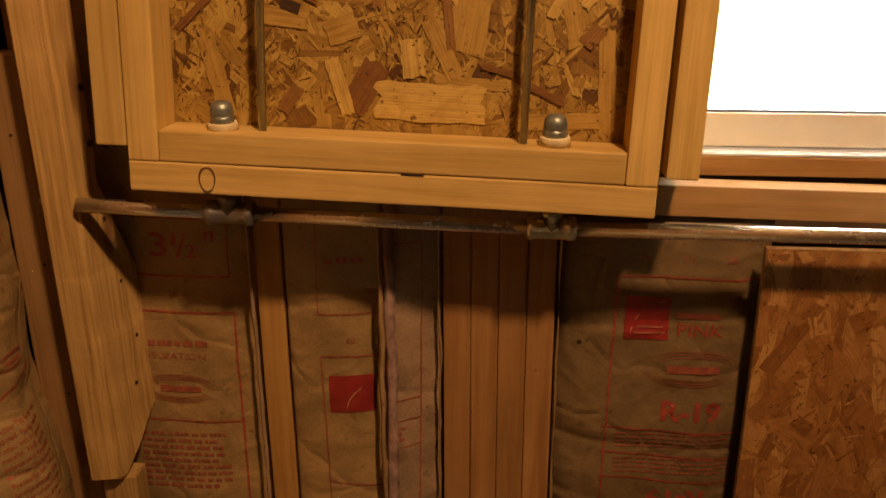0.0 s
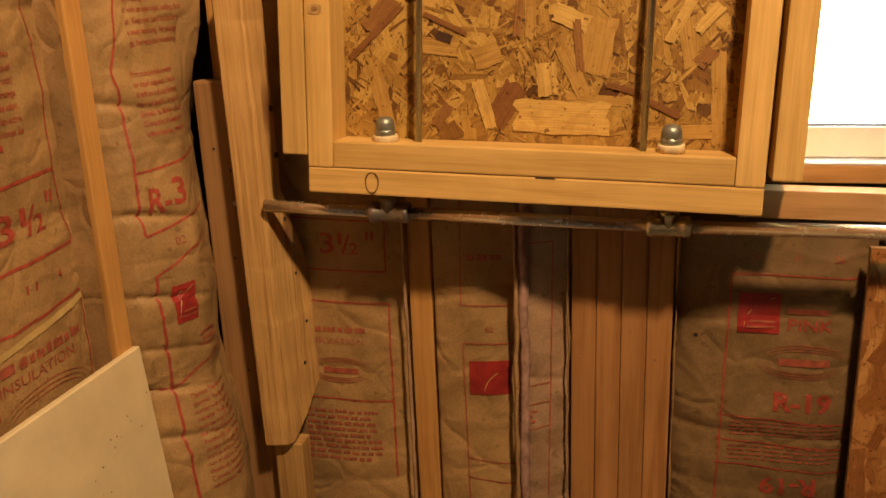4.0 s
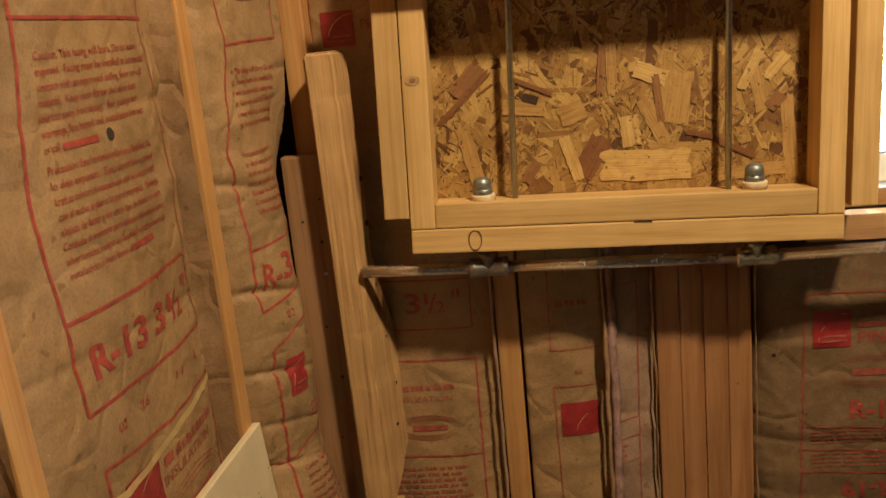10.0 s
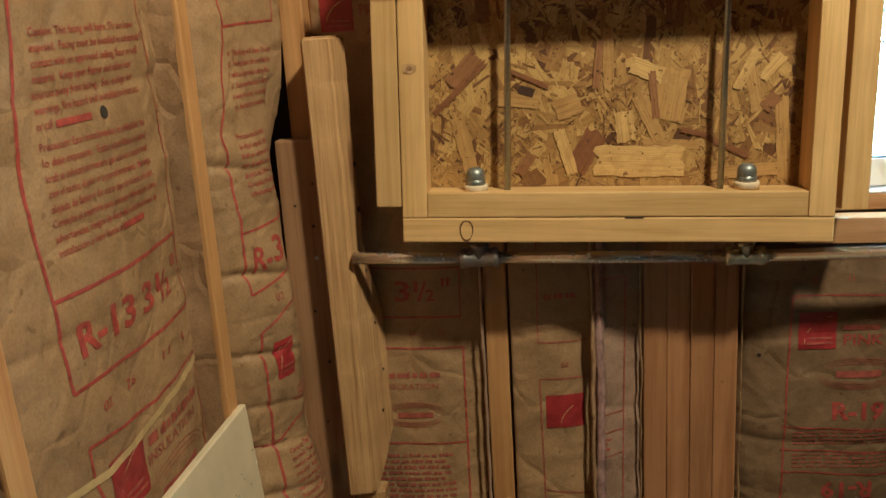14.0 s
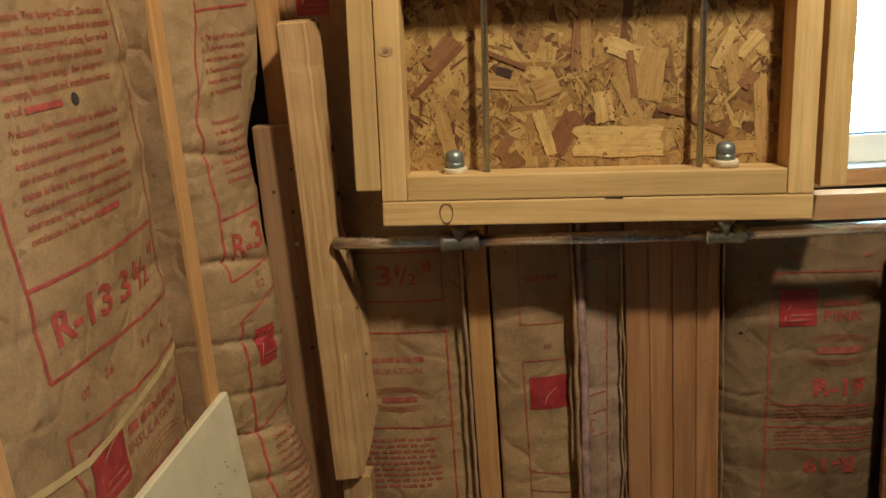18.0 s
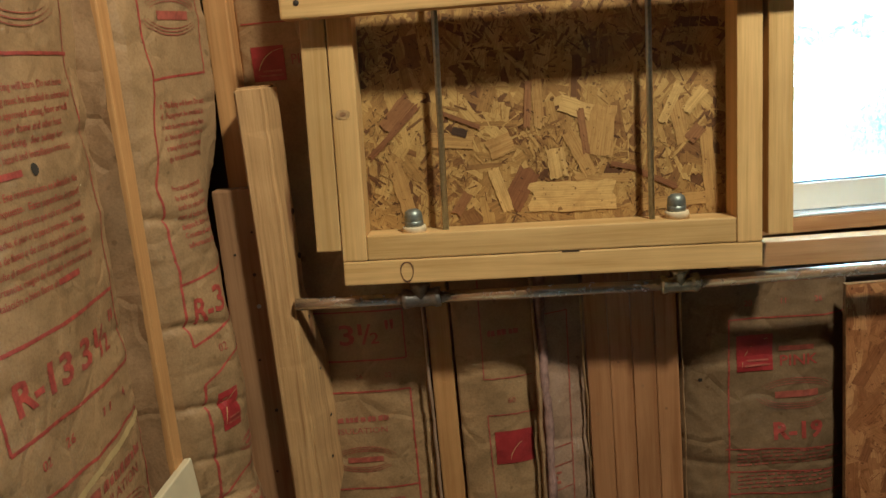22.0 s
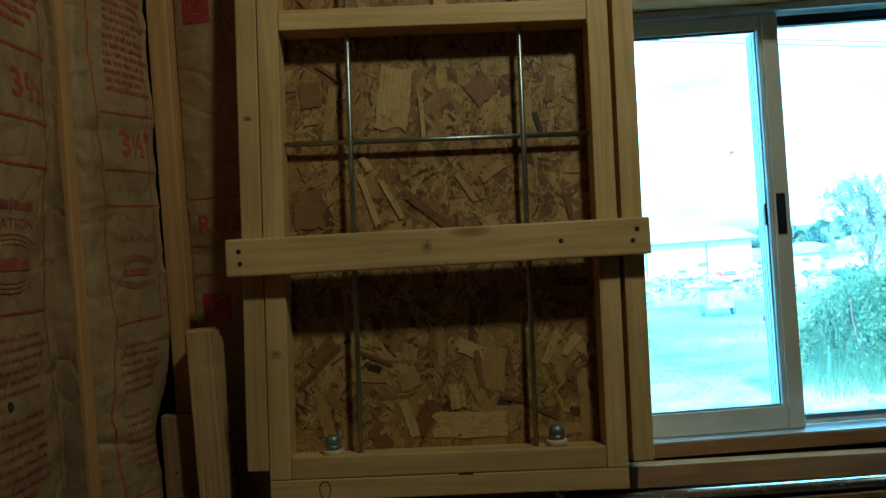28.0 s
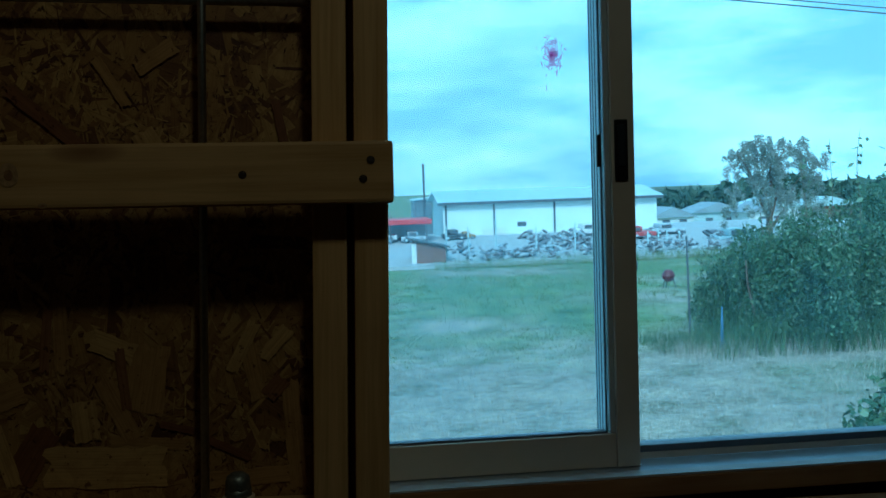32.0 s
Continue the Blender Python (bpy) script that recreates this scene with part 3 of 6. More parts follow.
part("threaded_rod", rod((0.036, RY + 0.010, 0.644), (0.602, RY + 0.010, 0.644), 0.0048), ZINC, shutter, "zinc threaded cross rod", True)

# ---- retaining boards that hold the shutter ----
holder = group_empty("shutter_guide", MF, "two pale pine guide boards with a pine crossbar screwed on", "frame")
board("guide_board", PINE, holder, -0.0395, -0.0015, 0.0, D, 0.055, FT, "z")
board("guide_board", PINE, holder, 0.646, 0.684, 0.0, D, 0.048, FT, "z")
# two unseen strips added behind the guide to block window light at the stile
board("backing_strip", FIR, holder, 0.6395, 0.683, D + 0.0008, D + 0.088, 0.05, FT, "z")
board("backing_lath", FIR, holder, 0.612, 0.6600, D + 0.0886, D + 0.0936, 0.05, FT, "z")
cross = board("crossbar", PINE, holder, -0.052, 0.696, -0.038, -0.0005, 0.402, 0.468, "x", 0.004, "pale pine crossbar with one large knot", m=pose(0, 0, 0, 0, -1.0, 0))

KNOT = plain("knot_wood", (0.44, 0.27, 0.115), 0.55, 0, 0.3, 200)
KNOT_CORE = plain("knot_core", (0.27, 0.135, 0.055), 0.6, 0, 0.4, 160)
bpy.context.view_layer.update()


def knot_disc(parent, m, x, z, rx, rz, y, core=0.45):
    """A sawn-through knot lying flush in a board's face: a brown ring about a darker core."""
    for k, (f, mt) in enumerate(((1.0, KNOT), (core, KNOT_CORE))):
        kb_ = bmesh.new()
        vs = []
        for q in range(18):
            a = 2 * math.pi * q / 18
            w = f * (1 + 0.12 * noise.noise(Vector((math.cos(a) * 2 + x * 40, math.sin(a) * 2, z * 30 + k))))
            vs.append(kb_.verts.new((x + rx * w * math.cos(a), y - 0.0003 * k, z + rz * w * math.sin(a))))
        f_ = kb_.faces.new(vs)
        f_.normal_update()
        if f_.normal.y > 0:
            f_.normal_flip()
        o = part("knot", kb_, mt)
        o.matrix_world = m
        under(o, parent)


TILT = pose(0, 0, 0, 0, -1.0, 0)
knot_disc(cross, MF @ TILT, 0.302, 0.437, 0.010, 0.0125, -0.0384)
knot_disc(cross, MF @ TILT, 0.335, 0.405, 0.0045, 0.0030, -0.0384)
knot_disc(holder, MF, -0.0215, 0.688, 0.0085, 0.0042, -0.0008, 0.75)
knot_disc(shutter, MF, 0.016, 0.262, 0.011, 0.0075, -0.0008)
part("crack", box(0.335, 0.362, -0.0006, 0.001, 0.0368, 0.0383), SCREW, shutter, "dark gap between the boards")

# ---- pipe ----
pipe = group_empty("pipe_rail", Matrix.Identity(4), "dark steel pipe rail with tees and caps", "pipe")


def pz(x):
    return 1.1195 - 0.0285 * (x + 0.09) if x < 0.51 else 1.1024 - 0.003 * (x - 0.51)


PY = 0.030
for a, b in ((-0.086, 0.10), (0.14, 0.50), (0.535, 2.4)):
    part("pipe", rod((a, PY, pz(a)), (b, PY, pz(b)), 0.0098, 20), STEEL, pipe, smooth=True)
for x, mt in ((0.114, IRON), (0.518, BRASSY)):
    c = Matrix.Translation((x, PY, pz(x)))
    t = lathe([(0.0135, -0.030), (0.0158, -0.030), (0.0158, -0.021), (0.0142, -0.019), (0.0142, 0.019), (0.0158, 0.021), (0.0158, 0.030), (0.0135, 0.030)], 24, "x")
    add_bm(t, lathe([(0.0142, 0.0), (0.0142, 0.017), (0.0158, 0.018), (0.0158, 0.026)], 24, "z"))
    tee = part("tee", t, mt, pipe, "dark iron tee" if mt is IRON else "shiny galvanized tee", True)
    tee.matrix_world = c
    top = pz(x) + 0.1585
    part("riser", rod((x, PY, pz(x) + 0.01), (x, PY, top - 0.02), 0.0098, 16), STEEL, pipe, smooth=True)
    cp = lathe([(0.0135, -0.031), (0.0148, -0.030), (0.0148, -0.021)], 8)
    add_bm(cp, lathe([(0.0140, -0.022), (0.0142, -0.020), (0.0138, -0.013), (0.0120, -0.0075), (0.0080, -0.0045), (0.003, -0.0035)], 24))
    cap = part("cap", cp, CAPSTEEL, pipe, "domed zinc pipe cap", True)
    cap.matrix_world = Matrix.Translation((x, PY, top - 0.012))
    ring = part("collar", lathe([(0.0185, 0), (0.0185, 0.010), (0.0175, 0.012)], 24), WASHER, pipe, "pale wooden collar", True)
    ring.matrix_world = Matrix.Translation((x, PY, top - 0.054))


# ---- insulation batts ----
def text_mesh(body, h, width=None, bold=0.0, shear=0.0):
    """A word as a flat mesh: capitals h high, from the origin to the right, width wide if given."""
    cu = bpy.data.curves.new("word", "FONT")
    cu.body, cu.size, cu.offset, cu.resolution_u, cu.shear = body, 1.0, bold, 2, shear
    ob = bpy.data.objects.new("word", cu)
    scene.collection.objects.link(ob)
    me = bpy.data.meshes.new_from_object(ob.evaluated_get(bpy.context.evaluated_depsgraph_get()))
    bpy.data.objects.remove(ob)
    bpy.data.curves.remove(cu)
    bm = bmesh.new()
    bm.from_mesh(me)
    bpy.data.meshes.remove(me)
    xs = [v.co.x for v in bm.verts]
    lo, wide = min(xs), max(xs) - min(xs)
    k = h / 0.72
    kx = width / wide if width else k
    for v in bm.verts:
        v.co.x, v.co.y, v.co.z = (v.co.x - lo) * kx, v.co.y * k, 0
    bmesh.ops.triangulate(bm, faces=bm.faces[:])
    for _ in range(3):
        long = [e for e in bm.edges if e.calc_length() > 0.010]
        if not long:
            break
        bmesh.ops.subdivide_edges(bm, edges=long, cuts=1)
        bmesh.ops.triangulate(bm, faces=bm.faces[:])
    return bm


class Batt:
    """A kraft-faced batt in a stud bay. u runs to the right along the wall, out(u, z) is how far the face stands from the wall's datum."""

    def __init__(self, side, u0, u1, z0, z1, datum, out, label, wrinkle=0.003, seed=0.0, name="insulation_batt", facing=None, fold=1.5, res=0.0045):
        self.side, self.u0, self.u1, self.datum, self.fn, self.wr, self.seed, self.fold = side, u0, u1, datum, out, wrinkle, seed, fold
        self.root = group_empty(name, Matrix.Translation(self.at((u0 + u1) / 2, z0, 0)), label, "insulation batt", "insulation batts")
        self.inv = self.root.matrix_world.inverted()
        nu, nz = max(8, int((u1 - u0) / res)), max(20, int((z1 - z0) / res))
        bm = bmesh.new()
        g = [[bm.verts.new(self.inv @ self.at(u0 + (u1 - u0) * i / nu, z0 + (z1 - z0) * j / nz)) for i in range(nu + 1)] for j in range(nz + 1)]
        for j in range(nz):
            for i in range(nu):
                bm.faces.new((g[j][i], g[j][i + 1], g[j + 1][i + 1], g[j + 1][i]))
        back = {}
        for edge in ([r[0] for r in g], [r[-1] for r in g], g[0], g[-1]):
            for v in edge:
                if v not in back:
                    w = self.inv.inverted() @ v.co
                    q = Vector((self.datum - 0.0, w.y, w.z)) if side == "west" else Vector((w.x, self.datum, w.z))
                    back[v] = bm.verts.new(self.inv @ q)
            for a, b in zip(edge, edge[1:]):
                bm.faces.new((a, b, back[b], back[a]))
        bmesh.ops.recalc_face_normals(bm, faces=bm.faces[:])
        part("paper_facing", bm, facing or KRAFT, self.root, smooth=True)

    def depth(self, u, z):
        s = (u - self.u0) / (self.u1 - self.u0)
        n1 = noise.noise(Vector((u * 9 + self.seed, z * 5, self.seed)))
        n2 = noise.noise(Vector((u * 24, z * 17 + self.seed, 3)))
        n3 = abs(noise.noise(Vector((u * 6 + self.seed, z * 13, 8))))
        side_ = max(0.0, abs(2 * s - 1) - 0.35)
        n3 += 2.2 * side_ * abs(noise.noise(Vector((u * 16 + self.seed, z * 11 + u * 6, 4)))) + 0.7 * abs(noise.noise(Vector((u * 5 - z * 4, z * 6 + u * 7, self.seed))))
        fold = 0.0
        for k in range(int(z / 0.155) - 1, int(z / 0.155) + 3):
            zf = 0.155 * k + 0.05 * math.sin(k * 2.7 + self.seed) + 0.030 * (u - self.u0) * math.sin(k * 1.9 + self.seed) / (self.u1 - self.u0)
            reach = 0.35 + 0.65 * abs(2 * s - 1)
            fold += reach * math.exp(-abs(z - zf) / 0.007) * (0.5 + 0.5 * math.sin(k * 5.1 + self.seed * 3))
        ridge = 1 - abs(noise.noise(Vector((u * 13 + z * 9 + self.seed, z * 15 - u * 8, 2 + self.seed))))
        crumple = max(0.0, ridge - 0.86) * 5.0 * (0.4 + side_)
        return self.fn(s, z) - self.fold * self.wr * fold + self.wr * (1.6 * n1 + 0.7 * n2 - 1.6 * n3 + 0.9 * crumple)

    def at(self, u, z, off=0.0):
        d = self.depth(u, z) + off
        return Vector((self.datum + d, u, z)) if self.side == "west" else Vector((u, self.datum - d, z))

    def put(self, name, bm, u, z, material, off=0.0008, turn=0.0, label=""):
        """Lay a flat mesh (x right, y up) on the face with its origin at u, z."""
        c, s = math.cos(turn), math.sin(turn)
        for v in bm.verts:
            x, y = v.co.x * c - v.co.y * s, v.co.x * s + v.co.y * c
            v.co = self.inv @ self.at(u + x, z + y, off)
        bmesh.ops.recalc_face_normals(bm, faces=bm.faces[:])
        return part(name, bm, material, self.root, label)

    def word(self, body, u, z, h, width=None, bold=0.0, material=None, turn=0.0, shear=0.0):
        return self.put("printed_word", text_mesh(body, h, width, bold, shear), u, z, material or INK, turn=turn)

    def line(self, u0, z0, u1, z1, w=0.004, material=None):
        L = math.hypot(u1 - u0, z1 - z0)
        n = max(2, int(L / 0.008))
        bm = bmesh.new()
        rows = []
        for k in range(n + 1):
            j = 0.0007 * noise.noise(Vector((k * 0.7, u0 * 30, z0 * 30)))
            rows.append([bm.verts.new((L * k / n, -w / 2 + j, 0)), bm.verts.new((L * k / n, w / 2 + j, 0))])
        for a, b in zip(rows, rows[1:]):
            bm.faces.new((a[0], b[0], b[1], a[1]))
        return self.put("printed_line", bm, u0, z0, material or INK, 0.0010, math.atan2(z1 - z0, u1 - u0))

    def path(self, pts, w=0.004, material=None, name="printed_line", off=0.0007):
        """One printed or taped line through several points of the face."""
        bm = bmesh.new()
        rows = []
        for (ua, za), (ub, zb) in zip(pts, pts[1:]):
            L = math.hypot(ub - ua, zb - za)
            du, dz = -(zb - za) / L * w / 2, (ub - ua) / L * w / 2
            n = max(2, int(L / 0.005))
            for k in range(n + (1 if (ub, zb) == pts[-1] else 0)):
                f = k / n
                j = 1 + 0.15 * noise.noise(Vector((ua * 40 + f * 9, za * 40, 2)))
                u, z = ua + (ub - ua) * f, za + (zb - za) * f
                rows.append([bm.verts.new((u - du * j, z - dz * j, 0)), bm.verts.new((u + du * j, z + dz * j, 0))])
        for a, b in zip(rows, rows[1:]):
            bm.faces.new((a[0], b[0], b[1], a[1]))
        return self.put(name, bm, 0, 0, material or INK, off)

    def patch(self, u0, u1, z0, z1, material, name="printed_logo", off=0.0011, label=""):
        bm = bmesh.new()
        nu, nz = max(1, int((u1 - u0) / 0.008)), max(1, int((z1 - z0) / 0.008))
        g = [[bm.verts.new(((u1 - u0) * i / nu, (z1 - z0) * j / nz, 0)) for i in range(nu + 1)] for j in range(nz + 1)]
        for j in range(nz):
            for i in range(nu):
                bm.faces.new((g[j][i], g[j][i + 1], g[j + 1][i + 1], g[j + 1][i]))
        return self.put(name, bm, u0, z0, material, off, 0, label)

    def arc(self, u, z, ru, rz, a0, a1, w=0.002, material=None):
        bm = bmesh.new()
        n, rows = 22, []
        for k in range(n + 1):
            a = radians(a0 + (a1 - a0) * k / n)
            t = w * (0.25 + 0.75 * math.sin(math.pi * k / n))
            rows.append([bm.verts.new((math.cos(a) * (ru + e * t), math.sin(a) * (rz + e * t), 0)) for e in (0, 1)])
        for a, b in zip(rows, rows[1:]):
            bm.faces.new((a[0], b[0], b[1], a[1]))
        return self.put("printed_swoosh", bm, u, z, material or INK_PALE, 0.0011)

    def logo(self, u0, z0, w, h):
        self.patch(u0, u0 + w, z0, z0 + h, INK_LOGO, label="solid red square mark")
        self.arc(u0 + w * 1.05, z0 + h * 0.05, w * 0.9, h * 0.85, 95, 175, 0.0016, TAPE)
        for k, (a, b) in enumerate(((0.30, 0.88), (0.22, 0.92))):
            bm = bmesh.new()
            zz = h * (0.26 - 0.13 * k)
            vs = [bm.verts.new(c) for c in ((w * a, zz, 0), (w * b, zz, 0), (w * b, zz + h * 0.055, 0), (w * a, zz + h * 0.055, 0))]
            bm.faces.new(vs)
            self.put("printed_bar", bm, u0, z0, INK_PALE, 0.0019)

    def swoosh_mark(self, u, z, w):
        """The oval mark: a bar in place of its name between thin sweeping arcs."""
        self.patch(u - w * 0.32, u + w * 0.34, z - w * 0.05, z + w * 0.055, INK_PALE, "printed_bar")
        for k in range(3):
            self.arc(u, z, w * (0.5 + 0.05 * k), w * (0.17 + 0.04 * k), 15, 150, 0.0014)
            self.arc(u, z, w * (0.5 + 0.05 * k), w * (0.15 + 0.04 * k), 190, 330, 0.0014)

    def small_print(self, u0, u1, ztop, rows, step, h, material=None, seed=1):
        """Lines of unreadable print: word-long bars."""
        rnd = random.Random(seed)
        for r in range(rows):
            bm = bmesh.new()
            x, end = 0.0, (u1 - u0) * rnd.uniform(0.8, 1.0)
            while x < end:
                L = rnd.uniform(0.008, 0.026)
                z = rnd.uniform(-0.0003, 0.0003)
                n = max(1, int(L / 0.006))
                for k in range(n):
                    a, b = x + L * k / n, x + L * (k + 1) / n - (0.0012 if k < n - 1 else 0)
                    q = [bm.verts.new(c) for c in ((a, z, 0), (b, z, 0), (b, z + h * rnd.uniform(0.7, 1.1), 0), (a, z + h * rnd.uniform(0.7, 1.1), 0))]
                    bm.faces.new(q)
                x += L + 0.0045
            tagged(self.put("fine_print", bm, u0, ztop - step * r, material or INK_PALE, 0.0010), kind="stuff")


def pillow(base, bulge, tilt=0.0, zc=1.2, p=2.0):
    return lambda s, z: base + bulge * (1 - abs(2 * s - 1) ** p) + tilt * (z - zc)


# side wall: first batt, the large one
XW = -0.335
b1 = Batt("west", -0.634, -0.168, 0.04, 2.80, XW, lambda s, z: 0.030 + 0.033 * (1 - max(0.0, 1 - s) ** 2.5) - 0.009 * min(1.0, max(0.0, s)) ** 8 + 0.022 * min(1.0, max(0.0, (z - 1.5) / 0.3)),
          "tan kraft-faced insulation batt printed in red", 0.0026, 1.7)
b1.path(((-0.500, 2.2), (-0.496, 1.486), (-0.508, 1.425), (-0.513, 1.333), (-0.503, 1.227), (-0.495, 1.123)), 0.0050)
b1.path(((-0.226, 2.2), (-0.222, 1.512), (-0.207, 1.454), (-0.190, 1.353), (-0.196, 1.226), (-0.178, 1.120)), 0.0026)
b1.path(((-0.503, 1.227), (-0.430, 1.223), (-0.335, 1.222), (-0.196, 1.226)), 0.0048)
b1.path(((-0.495, 1.123), (-0.425, 1.121), (-0.343, 1.118), (-0.178, 1.120)), 0.0046)
b1.line(-0.500, 1.532, -0.214, 1.530, 0.0040)
b1.line(-0.500, 1.743, -0.212, 1.744, 0.0040)
b1.line(-0.500, 1.810, -0.212, 1.811, 0.0044)
b1.line(-0.500, 1.910, -0.212, 1.914, 0.0046)
b1.word("R-13", -0.472, 1.8410, 0.0400, 0.118, 0.030)
b1.word("3", -0.325, 1.8410, 0.0420, 0.034, 0.024)
b1.word("1", -0.280, 1.8560, 0.0260, 0.011, 0.022)
b1.word("/", -0.274, 1.8410, 0.0420, 0.024, 0.008)
b1.word("2", -0.254, 1.8400, 0.0260, 0.022, 0.022)
b1.small_print(-0.470, -0.245, 1.678, 1, 0.02, 0.0150, INK_PALE, 10)
b1.word("INSULATION", -0.455, 1.6520, 0.0150, 0.190, 0.004, INK_PALE)
b1.swoosh_mark(-0.335, 1.600, 0.17)
b1.word("R-13", -0.469, 1.1545, 0.0365, 0.122, 0.030)
b1.word("3", -0.324, 1.1535, 0.0375, 0.033, 0.024)
b1.word("1", -0.276, 1.1670, 0.0240, 0.011, 0.022)
b1.word("/", -0.269, 1.1535, 0.0380, 0.024, 0.008)
b1.word("2", -0.249, 1.1520, 0.0240, 0.022, 0.022)
b1.word("\"", -0.221, 1.1600, 0.0400, 0.016, 0.014)
for body, u in (("02", -0.447), ("26", -0.384), ("11", -0.290), ("4", -0.224)):
    b1.word(body, u, 1.081, 0.0125, 0.021 if len(body) > 1 else 0.010, 0.006)
LINES_EN = ("Caution: This facing will burn. Do not leave", "exposed.  Facing must be installed in substantial", "contact with an approved ceiling, floor or wall",
         "material.  Keep open flame and other heat", "sources away from facing.  See package for", "warnings, fire hazard and installation instruct.", "or call")
for k, s in enumerate(LINES_EN):
    b1.word(s, -0.468 - 0.0020 * k, 1.4910 - 0.0153 * k, 0.0088, (0.222, 0.240, 0.232, 0.212, 0.216, 0.230, 0.028)[k], 0.005, turn=0.012)
b1.patch(-0.446, -0.372, 1.3985, 1.4060, INK, "printed_bar")
LINES_ES = ("Precaución: Este revestimiento es inflamable. No", "lo deje expuesto.  Esta superficie de papel", "kraft se colocará de manera que esté en contacto total",
         "con el techo, el piso o la pared propuesta.  Mantenga", "alejada de llamas o de otro tipo de fuente de calor.", "Consulte el inventario para obtener información sobre",
         "advertencias, riesgos de incendio e instrucciones de", "instalación o bien llame al")
for k, s in enumerate(LINES_ES):
    b1.word(s, -0.480 + 0.0006 * k, 1.3780 - 0.0158 * k, 0.0088, 0.232 if k < 7 else 0.128, 0.005, turn=-0.008)
b1.patch(-0.345, -0.285, 1.2660, 1.2735, INK, "printed_bar")
b1.path(((-0.484, 1.055), (-0.410, 1.047), (-0.323, 1.040), (-0.178, 1.050)), 0.0042)
b1.path(((-0.484, 1.055), (-0.482, 1.011), (-0.474, 0.984), (-0.466, 0.80)), 0.0042)
b1.line(-0.178, 1.050, -0.175, 0.80, 0.0025)
b1.logo(-0.456, 0.945, 0.082, 0.076)
b1.patch(-0.360, -0.335, 0.9935, 1.0070, INK_PALE, "printed_bar")
b1.small_print(-0.326, -0.190, 0.9935, 1, 0.02, 0.0135, INK_PALE, 9)
b1.word("INSULATION", -0.366, 0.9700, 0.0150, 0.150, 0.004, INK_PALE)
b1.swoosh_mark(-0.285, 0.915, 0.17)
b1.path(((-0.585, 1.030), (-0.550, 1.023), (-0.457, 1.012), (-0.372, 1.018), (-0.205, 1.037), (-0.176, 1.042)), 0.0095, TAPE, "seam_tape", 0.0016)
b1.small_print(-0.46, -0.235, 2.080, 9, 0.0165, 0.009, INK, 4)
hole = lathe([(0.0075, 0), (0.005, 0.001)], 9)
for v in hole.verts:
    v.co.x += 0.002 * noise.noise(v.co * 300)
b1.put("tear", hole, -0.346, 1.403, BLACKINK, 0.0012, 0, "small dark tear")

# side wall: the batt before the first stud, and the ones behind
b0 = Batt("west", -1.138, -0.718, 0.04, 2.80, XW, pillow(0.045, 0.055, -0.03), "rumpled tan kraft-faced insulation batt", 0.006, 5.1)
b0.line(-0.76, 2.2, -0.755, 0.3, 0.004)
b0.small_print(-1.06, -0.80, 1.45, 7, 0.016, 0.009, INK, 14)
for u0, u1, sd in ((-1.61, -1.185, 2.2), (-2.06, -1.655, 8.8)):
    Batt("west", u0, u1, 0.04, 2.80, XW, pillow(0.05, 0.04), "tan kraft-faced insulation batt", 0.004, sd)


def flange(batt, y, seed):
    """The batt's stapled paper flange against the side of the next stud."""
    bm = bmesh.new()
    rows = []
    for k in range(241):
        z = 0.04 + 2.36 * k / 240
        rows.append([bm.verts.new((x, y - 0.011 * abs(noise.noise(Vector((seed, z * 9 + x * 12, x * 30)))) - 0.004 * abs(noise.noise(Vector((seed + 3, z * 31 - x * 25, x * 60)))) - 0.002, z)) for x in (-0.330, -0.318, -0.306, -0.294, -0.282, -0.270, -0.252 + 0.004 * noise.noise(Vector((seed, z * 7, 0))))])
    for p, q in zip(rows, rows[1:]):
        for k in range(6):
            bm.faces.new((p[k], p[k + 1], q[k + 1], q[k]))
    under(part("side_flange", bm, KRAFT_DARK, None, smooth=True), batt.root, "crumpled paper flange")


bpy.context.view_layer.update()
flange(b1, -0.167, 2.0)
flange(b0, -0.679, 6.0)


# side wall: the batt next to the corner, bulging past its stud
def corner_out(s, z):
    peak = float(np.interp(z, (0.6, 0.75, 0.87, 0.98, 1.05, 1.19, 1.30, 1.40), (0.190, 0.183, 0.160, 0.167, 0.163, 0.153, 0.145, 0.142)))
    s = min(1.0, max(0.0, s))
    low = peak - (0.0515 * ((0.4 - s) / 0.4) ** 1.55 if s < 0.4 else 0.05 * ((s - 0.4) / 0.6) ** 1.6)
    high = 0.103 + 0.058 * s ** 0.85 - (0.4 * (s - 0.88) ** 1.3 if s > 0.88 else 0.0)
    w = min(1.0, max(0.0, (z - 1.22) / 0.22))
    w = w * w * (3 - 2 * w)
    return low * (1 - w) + high * w


def tuck(z0, depth=0.010, wide=0.006):
    """How far the paper is drawn in at a sharp crease across the batt."""
    return lambda z: depth * math.exp(-abs(z - z0) / wide)


TUCKS = (tuck(1.300), tuck(1.142, 0.014), tuck(1.018, 0.013), tuck(0.935, 0.009), tuck(0.868, 0.012), tuck(0.79, 0.010))
b2 = Batt("west", -0.126, 0.106, 0.04, 2.80, XW, lambda s, z: corner_out(s, z) - max(0.0, 1 - 1.7 * s) * sum(f(z + 0.06 * s) for f in TUCKS),
          "creased tan insulation batt bulging beside the corner", 0.0030, 3.4, fold=1.2, res=0.0035)
